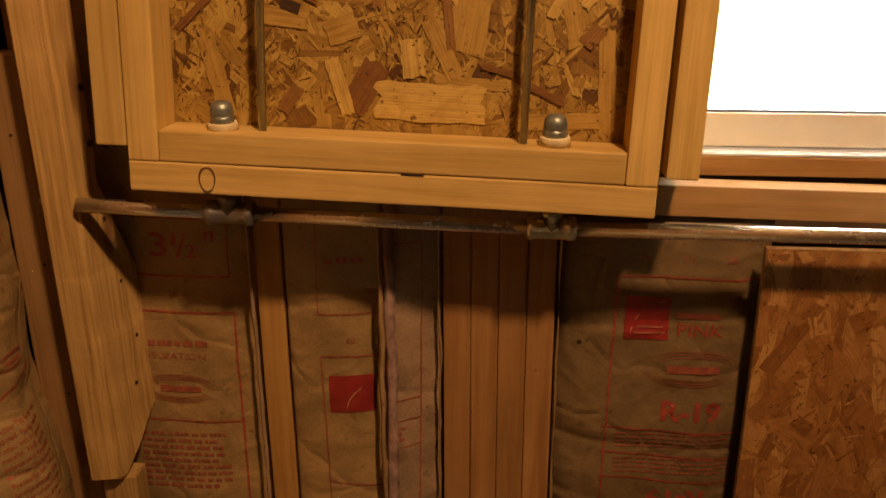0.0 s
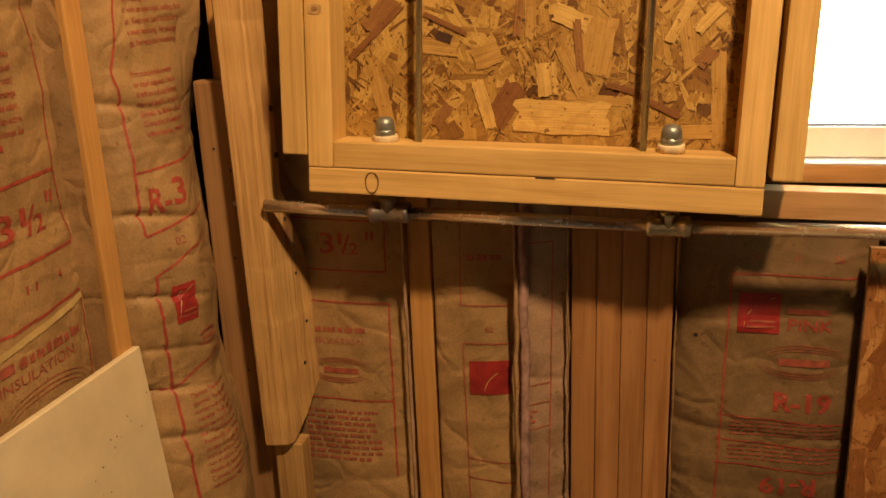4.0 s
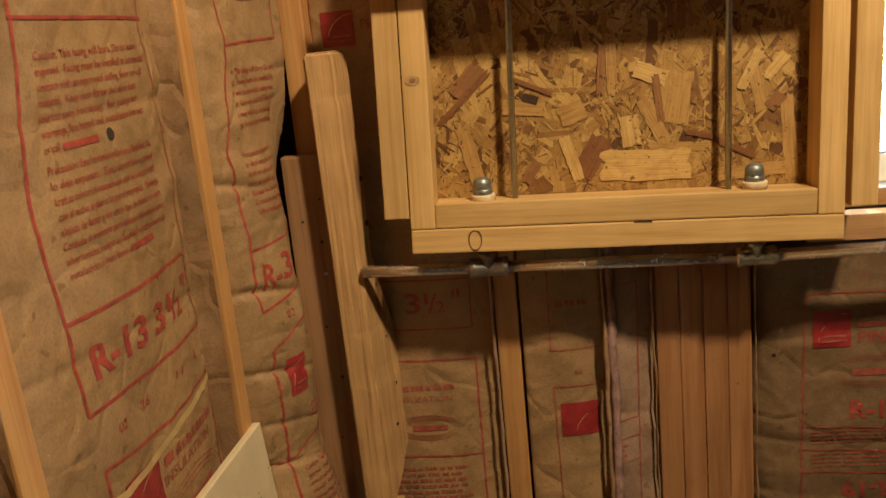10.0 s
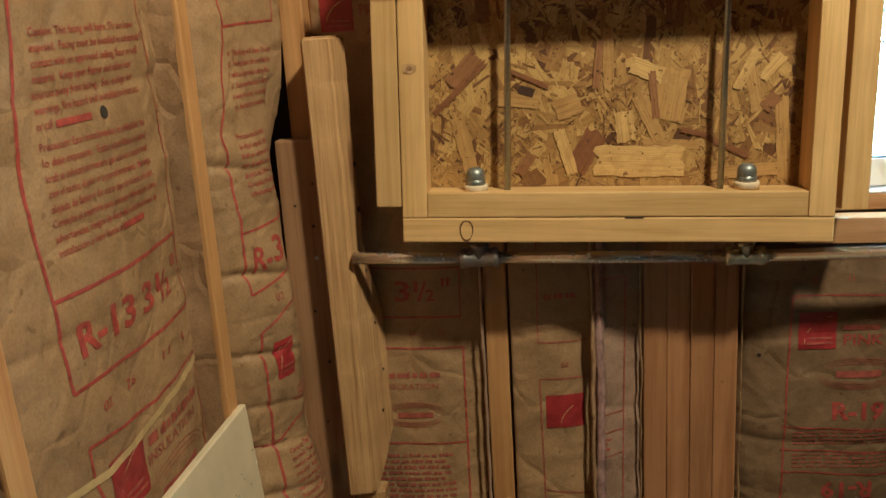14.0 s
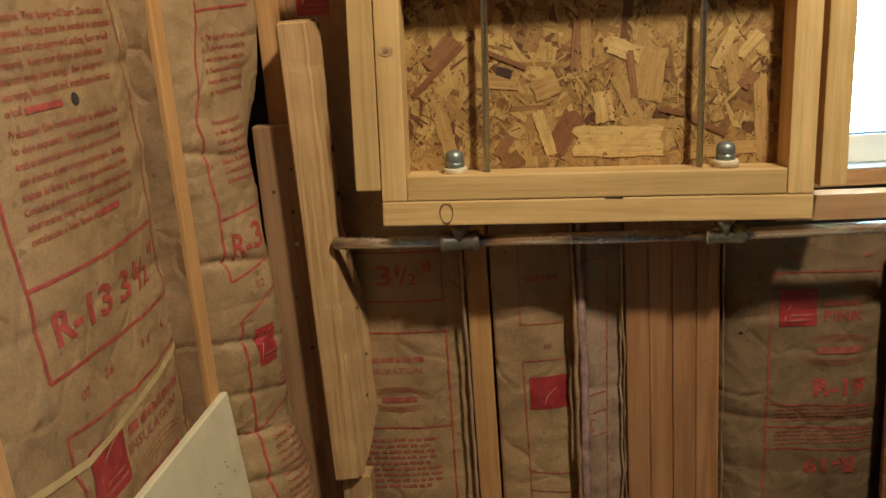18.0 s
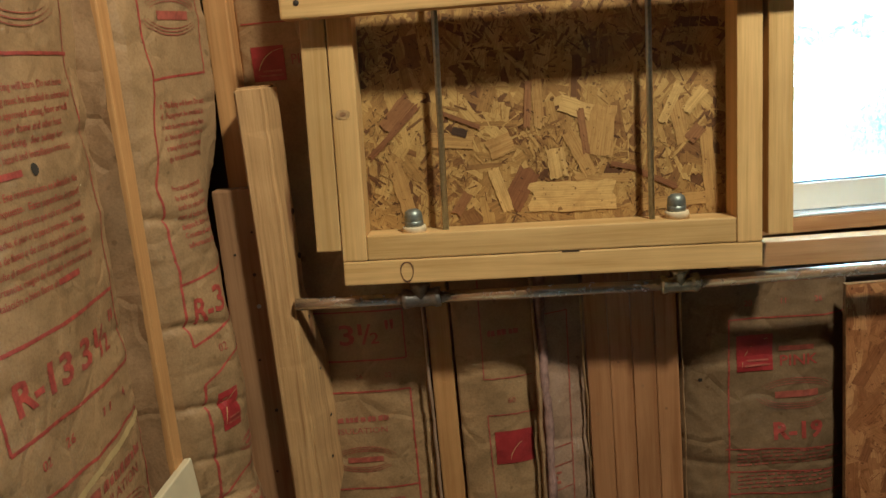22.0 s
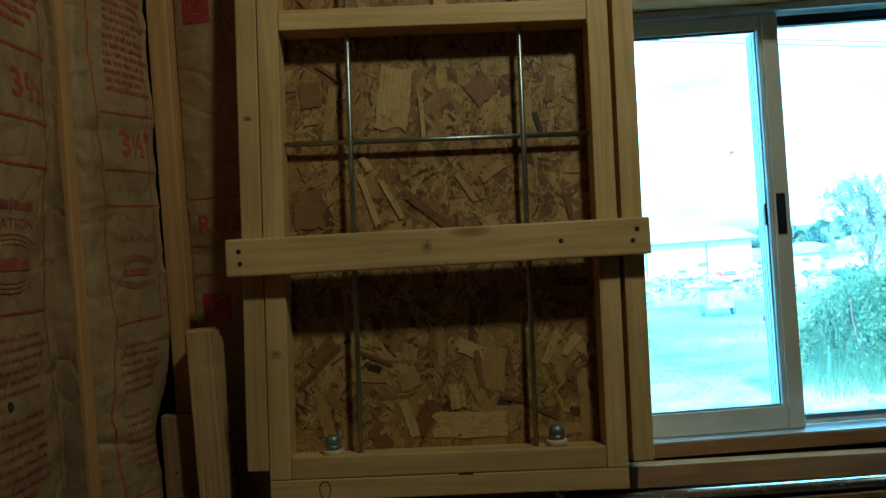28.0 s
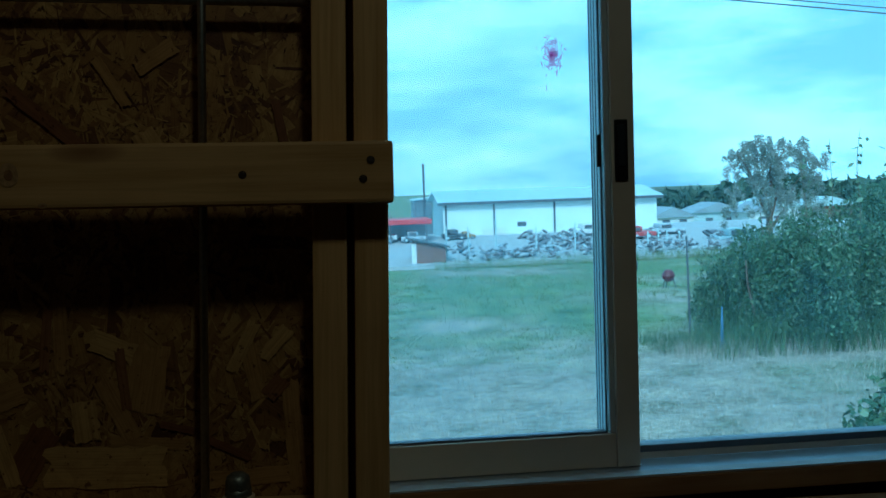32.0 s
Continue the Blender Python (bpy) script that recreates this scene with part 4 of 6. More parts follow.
b2.path(((-0.098, 2.2), (-0.098, 2.0), (-0.088, 1.80), (-0.090, 1.62), (-0.084, 1.49), (-0.097, 1.405), (-0.110, 1.338), (-0.101, 1.298), (-0.105, 1.197), (-0.107, 1.105)), 0.0030)
b2.path(((0.052, 2.2), (0.056, 1.80), (0.054, 1.62), (0.052, 1.49)), 0.0020)
b2.path(((-0.085, 1.487), (-0.03, 1.490), (0.054, 1.492)), 0.0034)
for k, s in enumerate(LINES_EN[:6]):
    b2.word(s[6:38], -0.078, 1.4470 - 0.0150 * k, 0.0085, 0.118 - 0.004 * k, 0.005)
for k, s in enumerate(LINES_ES[:7]):
    b2.word(s[:26], -0.084 + 0.001 * k, 1.3300 - 0.0140 * k, 0.0085, 0.085, 0.005)
b2.path(((-0.105, 1.197), (-0.043, 1.203), (0.03, 1.213)), 0.0036)
b2.path(((-0.107, 1.105), (-0.043, 1.118), (0.03, 1.125)), 0.0036)
b2.word("R-", -0.094, 1.136, 0.038, 0.030, 0.022)
b2.word("3", -0.060, 1.143, 0.040, 0.024, 0.022)
b2.path(((-0.103, 1.044), (-0.075, 1.056), (-0.045, 1.072), (0.02, 1.085)), 0.0034)
b2.path(((-0.103, 1.044), (-0.105, 0.992), (-0.098, 0.861), (-0.104, 0.767), (-0.100, 0.55)), 0.0036)
b2.logo(-0.086, 0.963, 0.036, 0.060)
b2.swoosh_mark(-0.030, 0.925, 0.050)
b2.path(((-0.122, 0.869), (-0.098, 0.861), (-0.050, 0.885), (0.02, 0.900)), 0.0036)
for k, s in enumerate((LINES_EN[:6] + LINES_ES[:7])):
    b2.word(s[:24], -0.082, 0.838 - 0.0130 * k, 0.0080, 0.078, 0.005)
b2.word("02", -0.07, 1.083, 0.013, None, 0.003, INK_PALE)
b2.swoosh_mark(-0.018, 1.575, 0.115)
b2.word("INSULATION", -0.070, 1.628, 0.0130, 0.120, 0.0, INK_PALE)
b2.line(-0.088, 1.690, 0.070, 1.694, 0.0034)
b2.word("02   26", -0.05, 1.716, 0.012, None, 0.003, INK_PALE)
b2.line(-0.080, 1.752, 0.070, 1.756, 0.0034)
b2.word("3", -0.025, 1.782, 0.044, 0.032, 0.022)
b2.word("½\"", 0.012, 1.782, 0.044, 0.050, 0.018)
b2.line(-0.080, 1.850, 0.070, 1.856, 0.0034)
b2.small_print(-0.060, 0.065, 2.085, 14, 0.0150, 0.0085, INK_PALE, 27)
# back wall: batt beside the corner, seen over and under the shutter
YB = 0.208
c1 = Batt("north", -0.148, 0.104, 0.04, 2.80, YB, pillow(0.066, 0.020, 0.0, p=3), "tan insulation batt with red size print", 0.0022, 6.2)
c1.line(-0.115, 1.076, 0.071, 1.071, 0.0028)
c1.line(-0.115, 0.989, 0.070, 0.984, 0.0032)
c1.line(0.071, 1.071, 0.070, 0.984, 0.0022)
c1.word("3", -0.040, 1.016, 0.036, 0.026, 0.015)
c1.word("1", -0.007, 1.032, 0.020, 0.007, 0.012)
c1.word("/", -0.002, 1.016, 0.036, 0.018, 0.002)
c1.word("2", 0.013, 1.016, 0.020, 0.015, 0.012)
c1.word("\"", 0.040, 1.012, 0.042, 0.014, 0.008)
c1.word("02", 0.030, 0.952, 0.009, None, 0.003, INK_PALE)
c1.word("26", -0.020, 0.953, 0.009, None, 0.003, INK_PALE)
c1.line(-0.115, 0.932, 0.071, 0.927, 0.0030)
c1.line(0.071, 0.927, 0.069, 0.60, 0.0030)
c1.small_print(-0.075, 0.055, 0.874, 1, 0.02, 0.010, INK_PALE, 31)
c1.word("INSULATION", -0.075, 0.853, 0.0105, 0.10, 0.0, INK_PALE)
c1.swoosh_mark(-0.020, 0.803, 0.095)
c1.line(-0.115, 0.750, 0.070, 0.747, 0.0028)
c1.small_print(-0.090, 0.052, 0.722, 9, 0.0115, 0.006, INK_PALE, 32)
c1.word("R-13", -0.125, 1.640, 0.034, 0.085, 0.02)
c1.line(-0.14, 1.705, 0.05, 1.705, 0.0024)
c1.line(-0.14, 1.615, 0.05, 1.613, 0.0024)
c1.line(-0.14, 1.56, 0.05, 1.557, 0.0024)
c1.logo(-0.128, 1.468, 0.055, 0.055)
c1.logo(-0.128, 2.040, 0.055, 0.060)
c1.word("PINK", -0.062, 1.492, 0.016, 0.045, 0.01, INK_PALE)

# back wall: batt with the torn seam between the single stud and the pack
c2 = Batt("north", 0.1545, 0.290, 0.04, 1.60, YB, lambda s, z: 0.084 + 0.018 * math.sin(math.pi * min(1, s * 0.8 + 0.2)) , "tan insulation batt, folded at its seam", 0.0024, 9.3)
c2.line(0.202, 1.12, 0.200, 0.941, 0.0022, INK_PALE)
c2.line(0.200, 0.941, 0.282, 0.938, 0.0022, INK_PALE)
c2.small_print(0.212, 0.275, 1.016, 1, 0.02, 0.010, INK_PALE, 41)
c2.word("60", 0.238, 0.894, 0.010, None, 0.003, INK_PALE)
c2.line(0.201, 0.874, 0.282, 0.872, 0.0024, INK_PALE)
c2.line(0.201, 0.874, 0.207, 0.50, 0.0022, INK_PALE)
c2.patch(0.2105, 0.276, 0.783, 0.843, INK_LOGO, label="red mark cut by the seam")
c2.arc(0.290, 0.785, 0.055, 0.045, 95, 178, 0.0014, TAPE)
c2.line(0.205, 0.665, 0.286, 0.650, 0.0022, INK_PALE)
c2.line(0.206, 0.628, 0.286, 0.612, 0.0022, INK_PALE)
c3 = Batt("north", 0.300, 0.372, 0.04, 1.60, YB, lambda s, z: 0.106 - 0.022 * s, "narrow pale strip of crumpled insulation facing", 0.0034, 12.6, facing=KRAFT_PALE)
c3.line(0.347, 1.05, 0.339, 0.60, 0.0020, INK_PALE)
c3.line(0.302, 1.045, 0.347, 1.050, 0.0020, INK_PALE)
c3.line(0.302, 0.802, 0.342, 0.808, 0.0020, INK_PALE)
c3.line(0.302, 0.768, 0.341, 0.775, 0.0018, INK_PALE)
c3.line(0.302, 0.724, 0.340, 0.732, 0.0018, INK_PALE)
c3.small_print(0.303, 0.315, 0.755, 3, 0.009, 0.005, INK_PALE, 44)


def ragged_strip(name, u0, u1, z0, z1, y, material, label, wave, seed, thick=0.0015, lean=0.0):
    """A standing paper edge or roll of lining with a wavy outline."""
    bm = bmesh.new()
    rows, n = [], 70
    for k in range(n + 1):
        z = z0 + (z1 - z0) * k / n
        a = wave * noise.noise(Vector((seed, z * 11, 0))) + 0.4 * wave * noise.noise(Vector((seed, z * 35, 2)))
        b = wave * noise.noise(Vector((seed + 9, z * 13, 0))) + 0.5 * wave * noise.noise(Vector((seed, z * 41, 7)))
        d = 0.5 * wave * noise.noise(Vector((seed + 4, z * 9, 1)))
        rows.append([bm.verts.new(c) for c in ((u0 + a, y + d, z), ((u0 + u1) / 2 + (a + b) / 2, y - thick * 3 + d, z), (u1 + b, y + d + lean, z), ((u0 + u1) / 2 + (a + b) / 2, y + thick * 3 + d + lean, z))])
    for p, q in zip(rows, rows[1:]):
        for k in range(4):
            bm.faces.new((p[k], p[(k + 1) % 4], q[(k + 1) % 4], q[k]))
    bm.faces.new(rows[0])
    bm.faces.new(rows[-1])
    bmesh.ops.recalc_face_normals(bm, faces=bm.faces[:])
    return part(name, bm, material, None, smooth=True)


bpy.context.view_layer.update()
under(ragged_strip("torn_edge", 0.2865, 0.2935, 0.04, 1.13, 0.097, KRAFT_DARK, "", 0.0035, 3.3), c2.root, "torn pale paper edge")
under(ragged_strip("fiber_roll", 0.2925, 0.3105, 0.04, 1.13, 0.104, ROLL, "", 0.0055, 7.7, 0.003), c2.root, "exposed pink glass fiber")
under(ragged_strip("loose_edge", 0.3695, 0.3725, 0.04, 1.13, 0.112, KRAFT, "", 0.004, 11.0), c3.root, "wavy loose paper edge")
under(ragged_strip("loose_edge", 0.1045, 0.1105, 0.04, 1.12, 0.110, KRAFT_PALE, "", 0.004, 17.0), c1.root, "wavy loose paper edge")

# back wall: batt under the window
c4 = Batt("north", 0.5335, 0.815, 0.04, 1.085, YB, pillow(0.074, 0.030, 0.0, p=4), "dull brown insulation batt marked R-19", 0.0032, 15.2, facing=KRAFT_DULL)
c4.line(0.6135, 1.011, 0.83 - 0.02, 1.007, 0.0024)
c4.line(0.6135, 1.011, 0.598, 0.30, 0.0026)
for body, u in (("20", 0.640), ("11", 0.700), ("26", 0.754)):
    c4.word(body, u, 1.032, 0.010, None, 0.004)
c4.logo(0.625, 0.918, 0.060, 0.064)
c4.word("PINK", 0.697, 0.924, 0.019, 0.062, 0.012)
c4.patch(0.695, 0.752, 0.950, 0.959, INK_PALE, "printed_bar")
c4.swoosh_mark(0.722, 0.873, 0.110)
c4.word("R-19", 0.684, 0.793, 0.030, 0.083, 0.035)
for z in (0.780, 0.737, 0.697):
    c4.line(0.603, z, 0.805, z - 0.010, 0.0022)
c4.small_print(0.622, 0.790, 0.768, 4, 0.0072, 0.0032, INK_PALE, 51)
c4.small_print(0.622, 0.790, 0.726, 4, 0.0072, 0.0032, INK_PALE, 52)
c4.word("R-19", 0.755, 0.676, 0.030, 0.083, 0.03, None, math.pi)
under(ragged_strip("loose_edge", 0.5335, 0.5365, 0.04, 1.085, 0.110, KRAFT, "", 0.003, 27.0), c4.root, "wavy loose paper edge")
for u, z in ((0.566, 0.905),):
    hole = lathe([(0.0035, 0), (0.002, 0.0006)], 7)
    c4.put("tear", hole, u, z, BLACKINK)

# ---- boards leaning in the corner ----
strip = board("corner_board", STRIPWOOD, None, -0.206, -0.127, 0.068, 0.098, 0.02, 1.306, "z", 0.004)
tagged(strip, "dark old board with nail holes standing in the corner", "board")
bpy.context.view_layer.update()
for x, z, r in ((-0.150, 1.235, 0.002), (-0.182, 1.20, 0.0022), (-0.155, 1.165, 0.003), (-0.136, 1.06, 0.0022), (-0.166, 1.02, 0.0022), (-0.15, 0.93, 0.003), (-0.135, 0.865, 0.003), (-0.163, 0.82, 0.002)):
    under(part("nail_hole", rod((x, 0.0685, z), (x, 0.0670, z), r, 8), SCREW), strip)
under(part("nail_head", rod((-0.1545, 0.0685, 1.112), (-0.1545, 0.065, 1.112), 0.0035, 10), ZINC), strip, "bright nail head")

# the shaped plank that the pipe runs into
bm = bmesh.new()
LEVELS = ((1.464, 0.052), (1.30, 0.050), (1.135, 0.050), (1.085, 0.066), (1.005, 0.099), (0.90, 0.101), (0.785, 0.102), (0.735, 0.055), (0.700, 0.015))
rows = []
worn = []
for (za, ba), (zb, bb) in zip(LEVELS, LEVELS[1:]):
    n = max(1, round((za - zb) / 0.014))
    worn += [(za + (zb - za) * k / n, ba + (bb - ba) * k / n) for k in range(n)]
worn.append(LEVELS[-1])
for z, b in worn:
    chip = 0.0016 * noise.noise(Vector((3.0, z * 17, 0))) + 0.0045 * max(0, noise.noise(Vector((8.0, z * 24, 0))) - 0.25)
    b += 0.0025 * noise.noise(Vector((5.0, z * 31, 0)))
    sh = 0.010 * (1.30 - z) / 0.76
    lx, ly, rx, ry = -0.137 + sh, 0.023, -0.092 + sh - chip, 0.032 + chip
    rows.append([bm.verts.new(c) for c in ((lx, ly, z), (rx, ry, z), (rx + b * 0.26, ry + b * 0.965, z), (lx + b * 0.26, ly + b * 0.965, z))])
for p, q in zip(rows, rows[1:]):
    for k in range(4):
        bm.faces.new((p[k], p[(k + 1) % 4], q[(k + 1) % 4], q[k]))
bm.faces.new(rows[0])
bm.faces.new(rows[-1])
bmesh.ops.recalc_face_normals(bm, faces=bm.faces[:])
bmesh.ops.bevel(bm, geom=[e for e in bm.edges if e.calc_face_angle(0) > 0.5], offset=0.0045, segments=3, affect="EDGES")
bmesh.ops.transform(bm, matrix=AX["z"].inverted(), verts=bm.verts[:])
plank = part("shaped_plank", bm, PLANKWOOD)
plank.matrix_world = AX["z"]
tagged(plank, "rough pine plank cut to a slant, holding the pipe end", "board")
bpy.context.view_layer.update()
for z, b, r in ((1.263, 0.040, 0.005), (1.19, 0.042, 0.005), (1.085, 0.045, 0.004), (0.99, 0.06, 0.0025), (0.90, 0.075, 0.003), (0.83, 0.06, 0.003)):
    kx, ky = -0.092 + 0.010 * (1.30 - z) / 0.76 + b * 0.26, 0.032 + b * 0.965
    under(part("knot", rod((kx, ky, z), (kx + 0.0010, ky - 0.0003, z), r, 10), SCREW), plank)
foot = board("foot_board", PLANKWOOD, None, -0.120, -0.070, 0.045, 0.083, 0.0, 0.699, "z", 0.003)
tagged(foot, "pale board standing under the shaped plank", "board")

# white board leaning at the side wall
bm = box(-0.012, 0.0, -0.62, 0.0, 0.0, 0.947, 0.003, 3)
wb = part("white_board", bm, WHITEBOARD)
wb.matrix_world = Matrix.Translation((-0.164, -0.117, 0.0)) @ pose(0, 0, 0, 0.9, -4.2, -3.4)
tagged(wb, "scuffed white painted board leaning on the side wall", "board")
bpy.context.view_layer.update()
for k in range(34):
    y, z = -0.03 - 0.012 * k + random.uniform(-0.03, 0.03), 0.86 - 0.007 * k + random.uniform(-0.03, 0.03)
    r = random.uniform(0.0006, 0.0016)
    sp = part("speck", lathe([(r, 0), (r * 0.6, 0.0007)], 6, "x"), BLACKINK)
    sp.parent = wb
    sp.matrix_local = Matrix.Translation((0.0001, y, z))
# ---- strand board panel under the window ----
panel = tagged(part("strand_board", box(0.0, 1.22, 0.0, 0.011, 0.0, 1.065), OSB_BASE), "reddish strand board sheet with black stamps", "panel")
panel.matrix_world = Matrix.Translation((0.793, 0.078, 0.0)) @ pose(0, 0, 0, 0, 0.0, 0)
ps = part("strand_layer", strand_sheet(0.001, 0.70, 0.3, 1.064, 3600, 8, 0.04, 0.17, (0.012, 0.05), 0.5), OSB_RED, panel)
tagged(ps, kind="stuff")


def stamp(body, x, z, h, w=None, bold=0.01):
    t = text_mesh(body, h, w, bold)
    for v in t.verts:
        v.co = (x + v.co.x, -0.0022, z + v.co.y)
    for f in t.faces:
        f.normal_update()
        if f.normal.y > 0:
            f.normal_flip()
    part("stamped_word", t, BLACKINK, panel)


def bar(x0, x1, z0, z1):
    part("stamped_bar", box(x0, x1, -0.0024, -0.0018, z0, z1), BLACKINK, panel)


bar(0.278, 0.75, 1.014, 1.017)
bar(0.278, 0.75, 0.974, 0.977)
bar(0.280, 0.34, 1.003, 1.009)
bar(0.278, 0.75, 0.962, 0.964)
bar(0.278, 0.281, 0.870, 0.955)
bar(0.278, 0.75, 0.868, 0.871)
bar(0.278, 0.75, 0.953, 0.956)
bar(0.283, 0.40, 0.984, 0.998)
stamp("COMPLIES", 0.288, 0.937, 0.010, 0.075)
stamp("FORMALDEHYDE", 0.286, 0.922, 0.010, 0.105)
stamp("REGULATIONS", 0.286, 0.908, 0.010, 0.095)
stamp("HUD", 0.306, 0.893, 0.011, 0.028)
stamp("CARB", 0.306, 0.879, 0.011, 0.036)
bar(0.296, 0.303, 0.893, 0.900)
bar(0.296, 0.303, 0.879, 0.886)
stamp("THIS SIDE", 0.300, 1.052, 0.007, 0.06)
stamp("MADE IN", 0.288, 0.798, 0.011, 0.05)
bar(0.286, 0.75, 0.812, 0.815)
bar(0.30, 0.75, 0.757, 0.760)
stamp("MA", 0.312, 0.722, 0.026, 0.045, 0.02)
bar(0.285, 0.288, 1.030, 1.058)
bm = box(0.206, 0.240, -0.0021, -0.0017, 1.030, 1.046)
tp = part("tape_scrap", bm, TAPE, panel, "scrap of pale tape")
tp.rotation_euler = (0, radians(-28), 0)
tp.location = (-0.475, 0, 0.235)

# ---- window ----
win = group_empty("window_1", Matrix.Translation((WX0, 0.2, WZ0)), "sliding window with a tan frame, closed", "window", kind="structure")


def wpart(name, x0, x1, y0, y1, z0, z1, material, label="", bevel=0.0015, parent=None):
    o = part(name, box(x0, x1, y0, y1, z0, z1, bevel), material, None, label)
    return under(o, parent or win)


bpy.context.view_layer.update()
wpart("track", WX0, WX1, 0.165, 0.246, WZ0, 1.166, ALU, "pale sill track")
wpart("track", WX0, WX1, 0.165, 0.246, 1.996, WZ1 + 0.006, ALU, "pale head track")
wpart("track_lip", WX0, WX1, 0.212, 0.222, 1.167, 1.176, VINYL)
wpart("track_lip", WX0, WX1, 0.212, 0.222, 1.984, 1.995, GASKET)
wpart("jamb", WX0, WX0 + 0.012, 0.166, 0.246, 1.1665, 1.9955, VINYL)
wpart("jamb", WX1 - 0.012, WX1, 0.166, 0.246, 1.1665, 1.9955, VINYL)
sash = wpart("sash_rail", 0.652, 0.9975, 0.185, 0.209, 1.167, 1.213, VINYL, "tan lower sash rail")
wpart("sash_rail", 0.652, 0.9975, 0.185, 0.209, 1.966, 1.995, VINYL)
wpart("sash_stile", 0.9980, 1.0300, 0.183, 0.2095, 1.1672, 1.9948, VINYL, "tan meeting stile")
wpart("sash_stile", 0.6525, 0.684, 0.184, 0.2095, 1.2135, 1.9655, VINYL)
wpart("glazing_strip", 0.9905, 0.9978, 0.189, 0.2005, 1.2135, 1.9655, PALEVINYL, "bluish glazing strip")
wpart("outer_return", 0.9872, 0.9978, 0.2046, 0.250, 1.190, 1.9655, PALEVINYL, "pale outer frame return")
wpart("gasket", 0.9852, 0.9870, 0.190, 0.1960, 1.2135, 1.9655, GASKET)
wpart("glazing_strip", 0.685, 0.985, 0.1895, 0.2045, 1.2132, 1.2165, GREYRAIL)
wpart("glazing_strip", 0.685, 0.985, 0.1895, 0.2045, 1.962, 1.9658, GASKET)
wpart("outer_frame", 1.031, 1.447, 0.214, 0.240, 1.176, 1.186, GREYRAIL, "grey outer sash rail")
wpart("outer_frame", 1.031, 1.447, 0.214, 0.240, 1.975, 1.984, GASKET)
for gy in (0.2135, 0.2270, 0.2400):
    wpart("gasket_line", 0.9863, 0.9871, gy, gy + 0.0028, 1.191, 1.9645, GASKET, "dark gasket line", 0.0002)
wpart("outer_frame", 1.030, 1.036, 0.2150, 0.239, 1.189, 1.974, VINYL)
wpart("outer_frame", 1.441, 1.447, 0.2150, 0.239, 1.189, 1.974, VINYL)
for x0, x1, y in ((0.680, 0.996, 0.197), (1.0305, 1.446, 0.226)):
    g = wpart("pane", x0, x1, y, y + 0.003, 1.178 if y > 0.2 else 1.205, 1.982 if y > 0.2 else 1.975, GLASS if y > 0.2 else GLASS_HAZY, "clear pane" if y > 0.2 else "hazy pane", 0.0)
    g.visible_shadow = False
latch = wpart("latch", 1.0025, 1.0205, 0.1800, 0.1838, 1.556, 1.637, LATCHM, "recessed black pull", 0.0015)
wpart("latch_slot", 1.0065, 1.0165, 0.1785, 0.1805, 1.575, 1.630, GASKET, "", 0.0008, latch)
wpart("keeper", 0.979, 0.985, 0.184, 0.1885, 1.575, 1.618, LATCHM, "small dark keeper", 0.001)
# smudge on the pane
rnd = random.Random(5)
sm = bmesh.new()
for k in range(150):
    a, r = rnd.uniform(0, 6.28), abs(rnd.gauss(0, 0.0115))
    cx, cz = 0.926 + r * math.cos(a) * 0.8, 1.727 + r * math.sin(a) * 1.3 - (0.010 if k % 5 == 0 else 0)
    t = a + math.pi / 2 + rnd.gauss(0, 0.6) if k % 5 else math.pi / 2 + rnd.gauss(0, 0.15)
    L, w = rnd.uniform(0.002, 0.008), rnd.uniform(0.0004, 0.0013)
    ct, st_ = math.cos(t), math.sin(t)
    q = [sm.verts.new((cx + u * ct - v * st_, 0.2006 + 0.00002 * k, cz + u * st_ + v * ct)) for u, v in ((-L, 0), (-L * 0.3, -w), (L * 0.6, -w * 0.6), (L, 0), (L * 0.4, w), (-L * 0.5, w * 0.7))]
    sm.faces.new(q)
SMUDGE, n, l, p = mat("dried_smudge")
tr, cl_, ms = n.new("ShaderNodeBsdfTranslucent"), n.new("ShaderNodeBsdfTransparent"), n.new("ShaderNodeMixShader")
tr.inputs["Color"].default_value = (0.90, 0.60, 0.80, 1)
cl_.inputs["Color"].default_value = (0.94, 0.78, 0.88, 1)
ms.inputs[0].default_value = 0.5
l.new(cl_.outputs[0], ms.inputs[1])
l.new(tr.outputs[0], ms.inputs[2])
l.new(ms.outputs[0], n["Material Output"].inputs["Surface"])
under(part("smudge", sm, SMUDGE), win, "dried purple smudge on the glass")

win.matrix_world = Matrix.Translation((0.004, 0.018, 0.0)) @ win.matrix_world

sill = board("window_sill", SILLWOOD, None, 0.600, 1.52, 0.160, 0.1822, 1.137, 1.1635, "x", 0.002)
tagged(sill, "bare fir sill board under the window", "sill", kind="structure")
tagged(part("trim", box(0.640, 1.50, 0.1615, 0.1822, 1.1639, 1.1672, 0.001), SILLFACE), "pale sill facing", "trim", kind="structure")
ledger = board("ledger_board", SILLWOOD, None, 0.60, 1.90, 0.110, 0.148, 1.092, 1.134, "x", 0.002, m=Matrix.Translation((0, 0, 0.014)) @ pose(0, 0, 0, 0, 0.9, 0))
tagged(ledger, "fir ledger board below the window sill", "board", kind="structure")
head = board("window_header", FIR, None, 0.64, 1.52, 0.105, 0.20, 2.012, 2.036, "x", 0.002)
tagged(head, "dark fir header over the window", "header", kind="structure")
head2 = board("head_plate", FIR, None, 0.70, 1.90, 0.100, 0.20, 2.054, 2.094, "x", 0.004, warp=0.003)
tagged(head2, "split fir plate above the window header", "header", kind="structure")
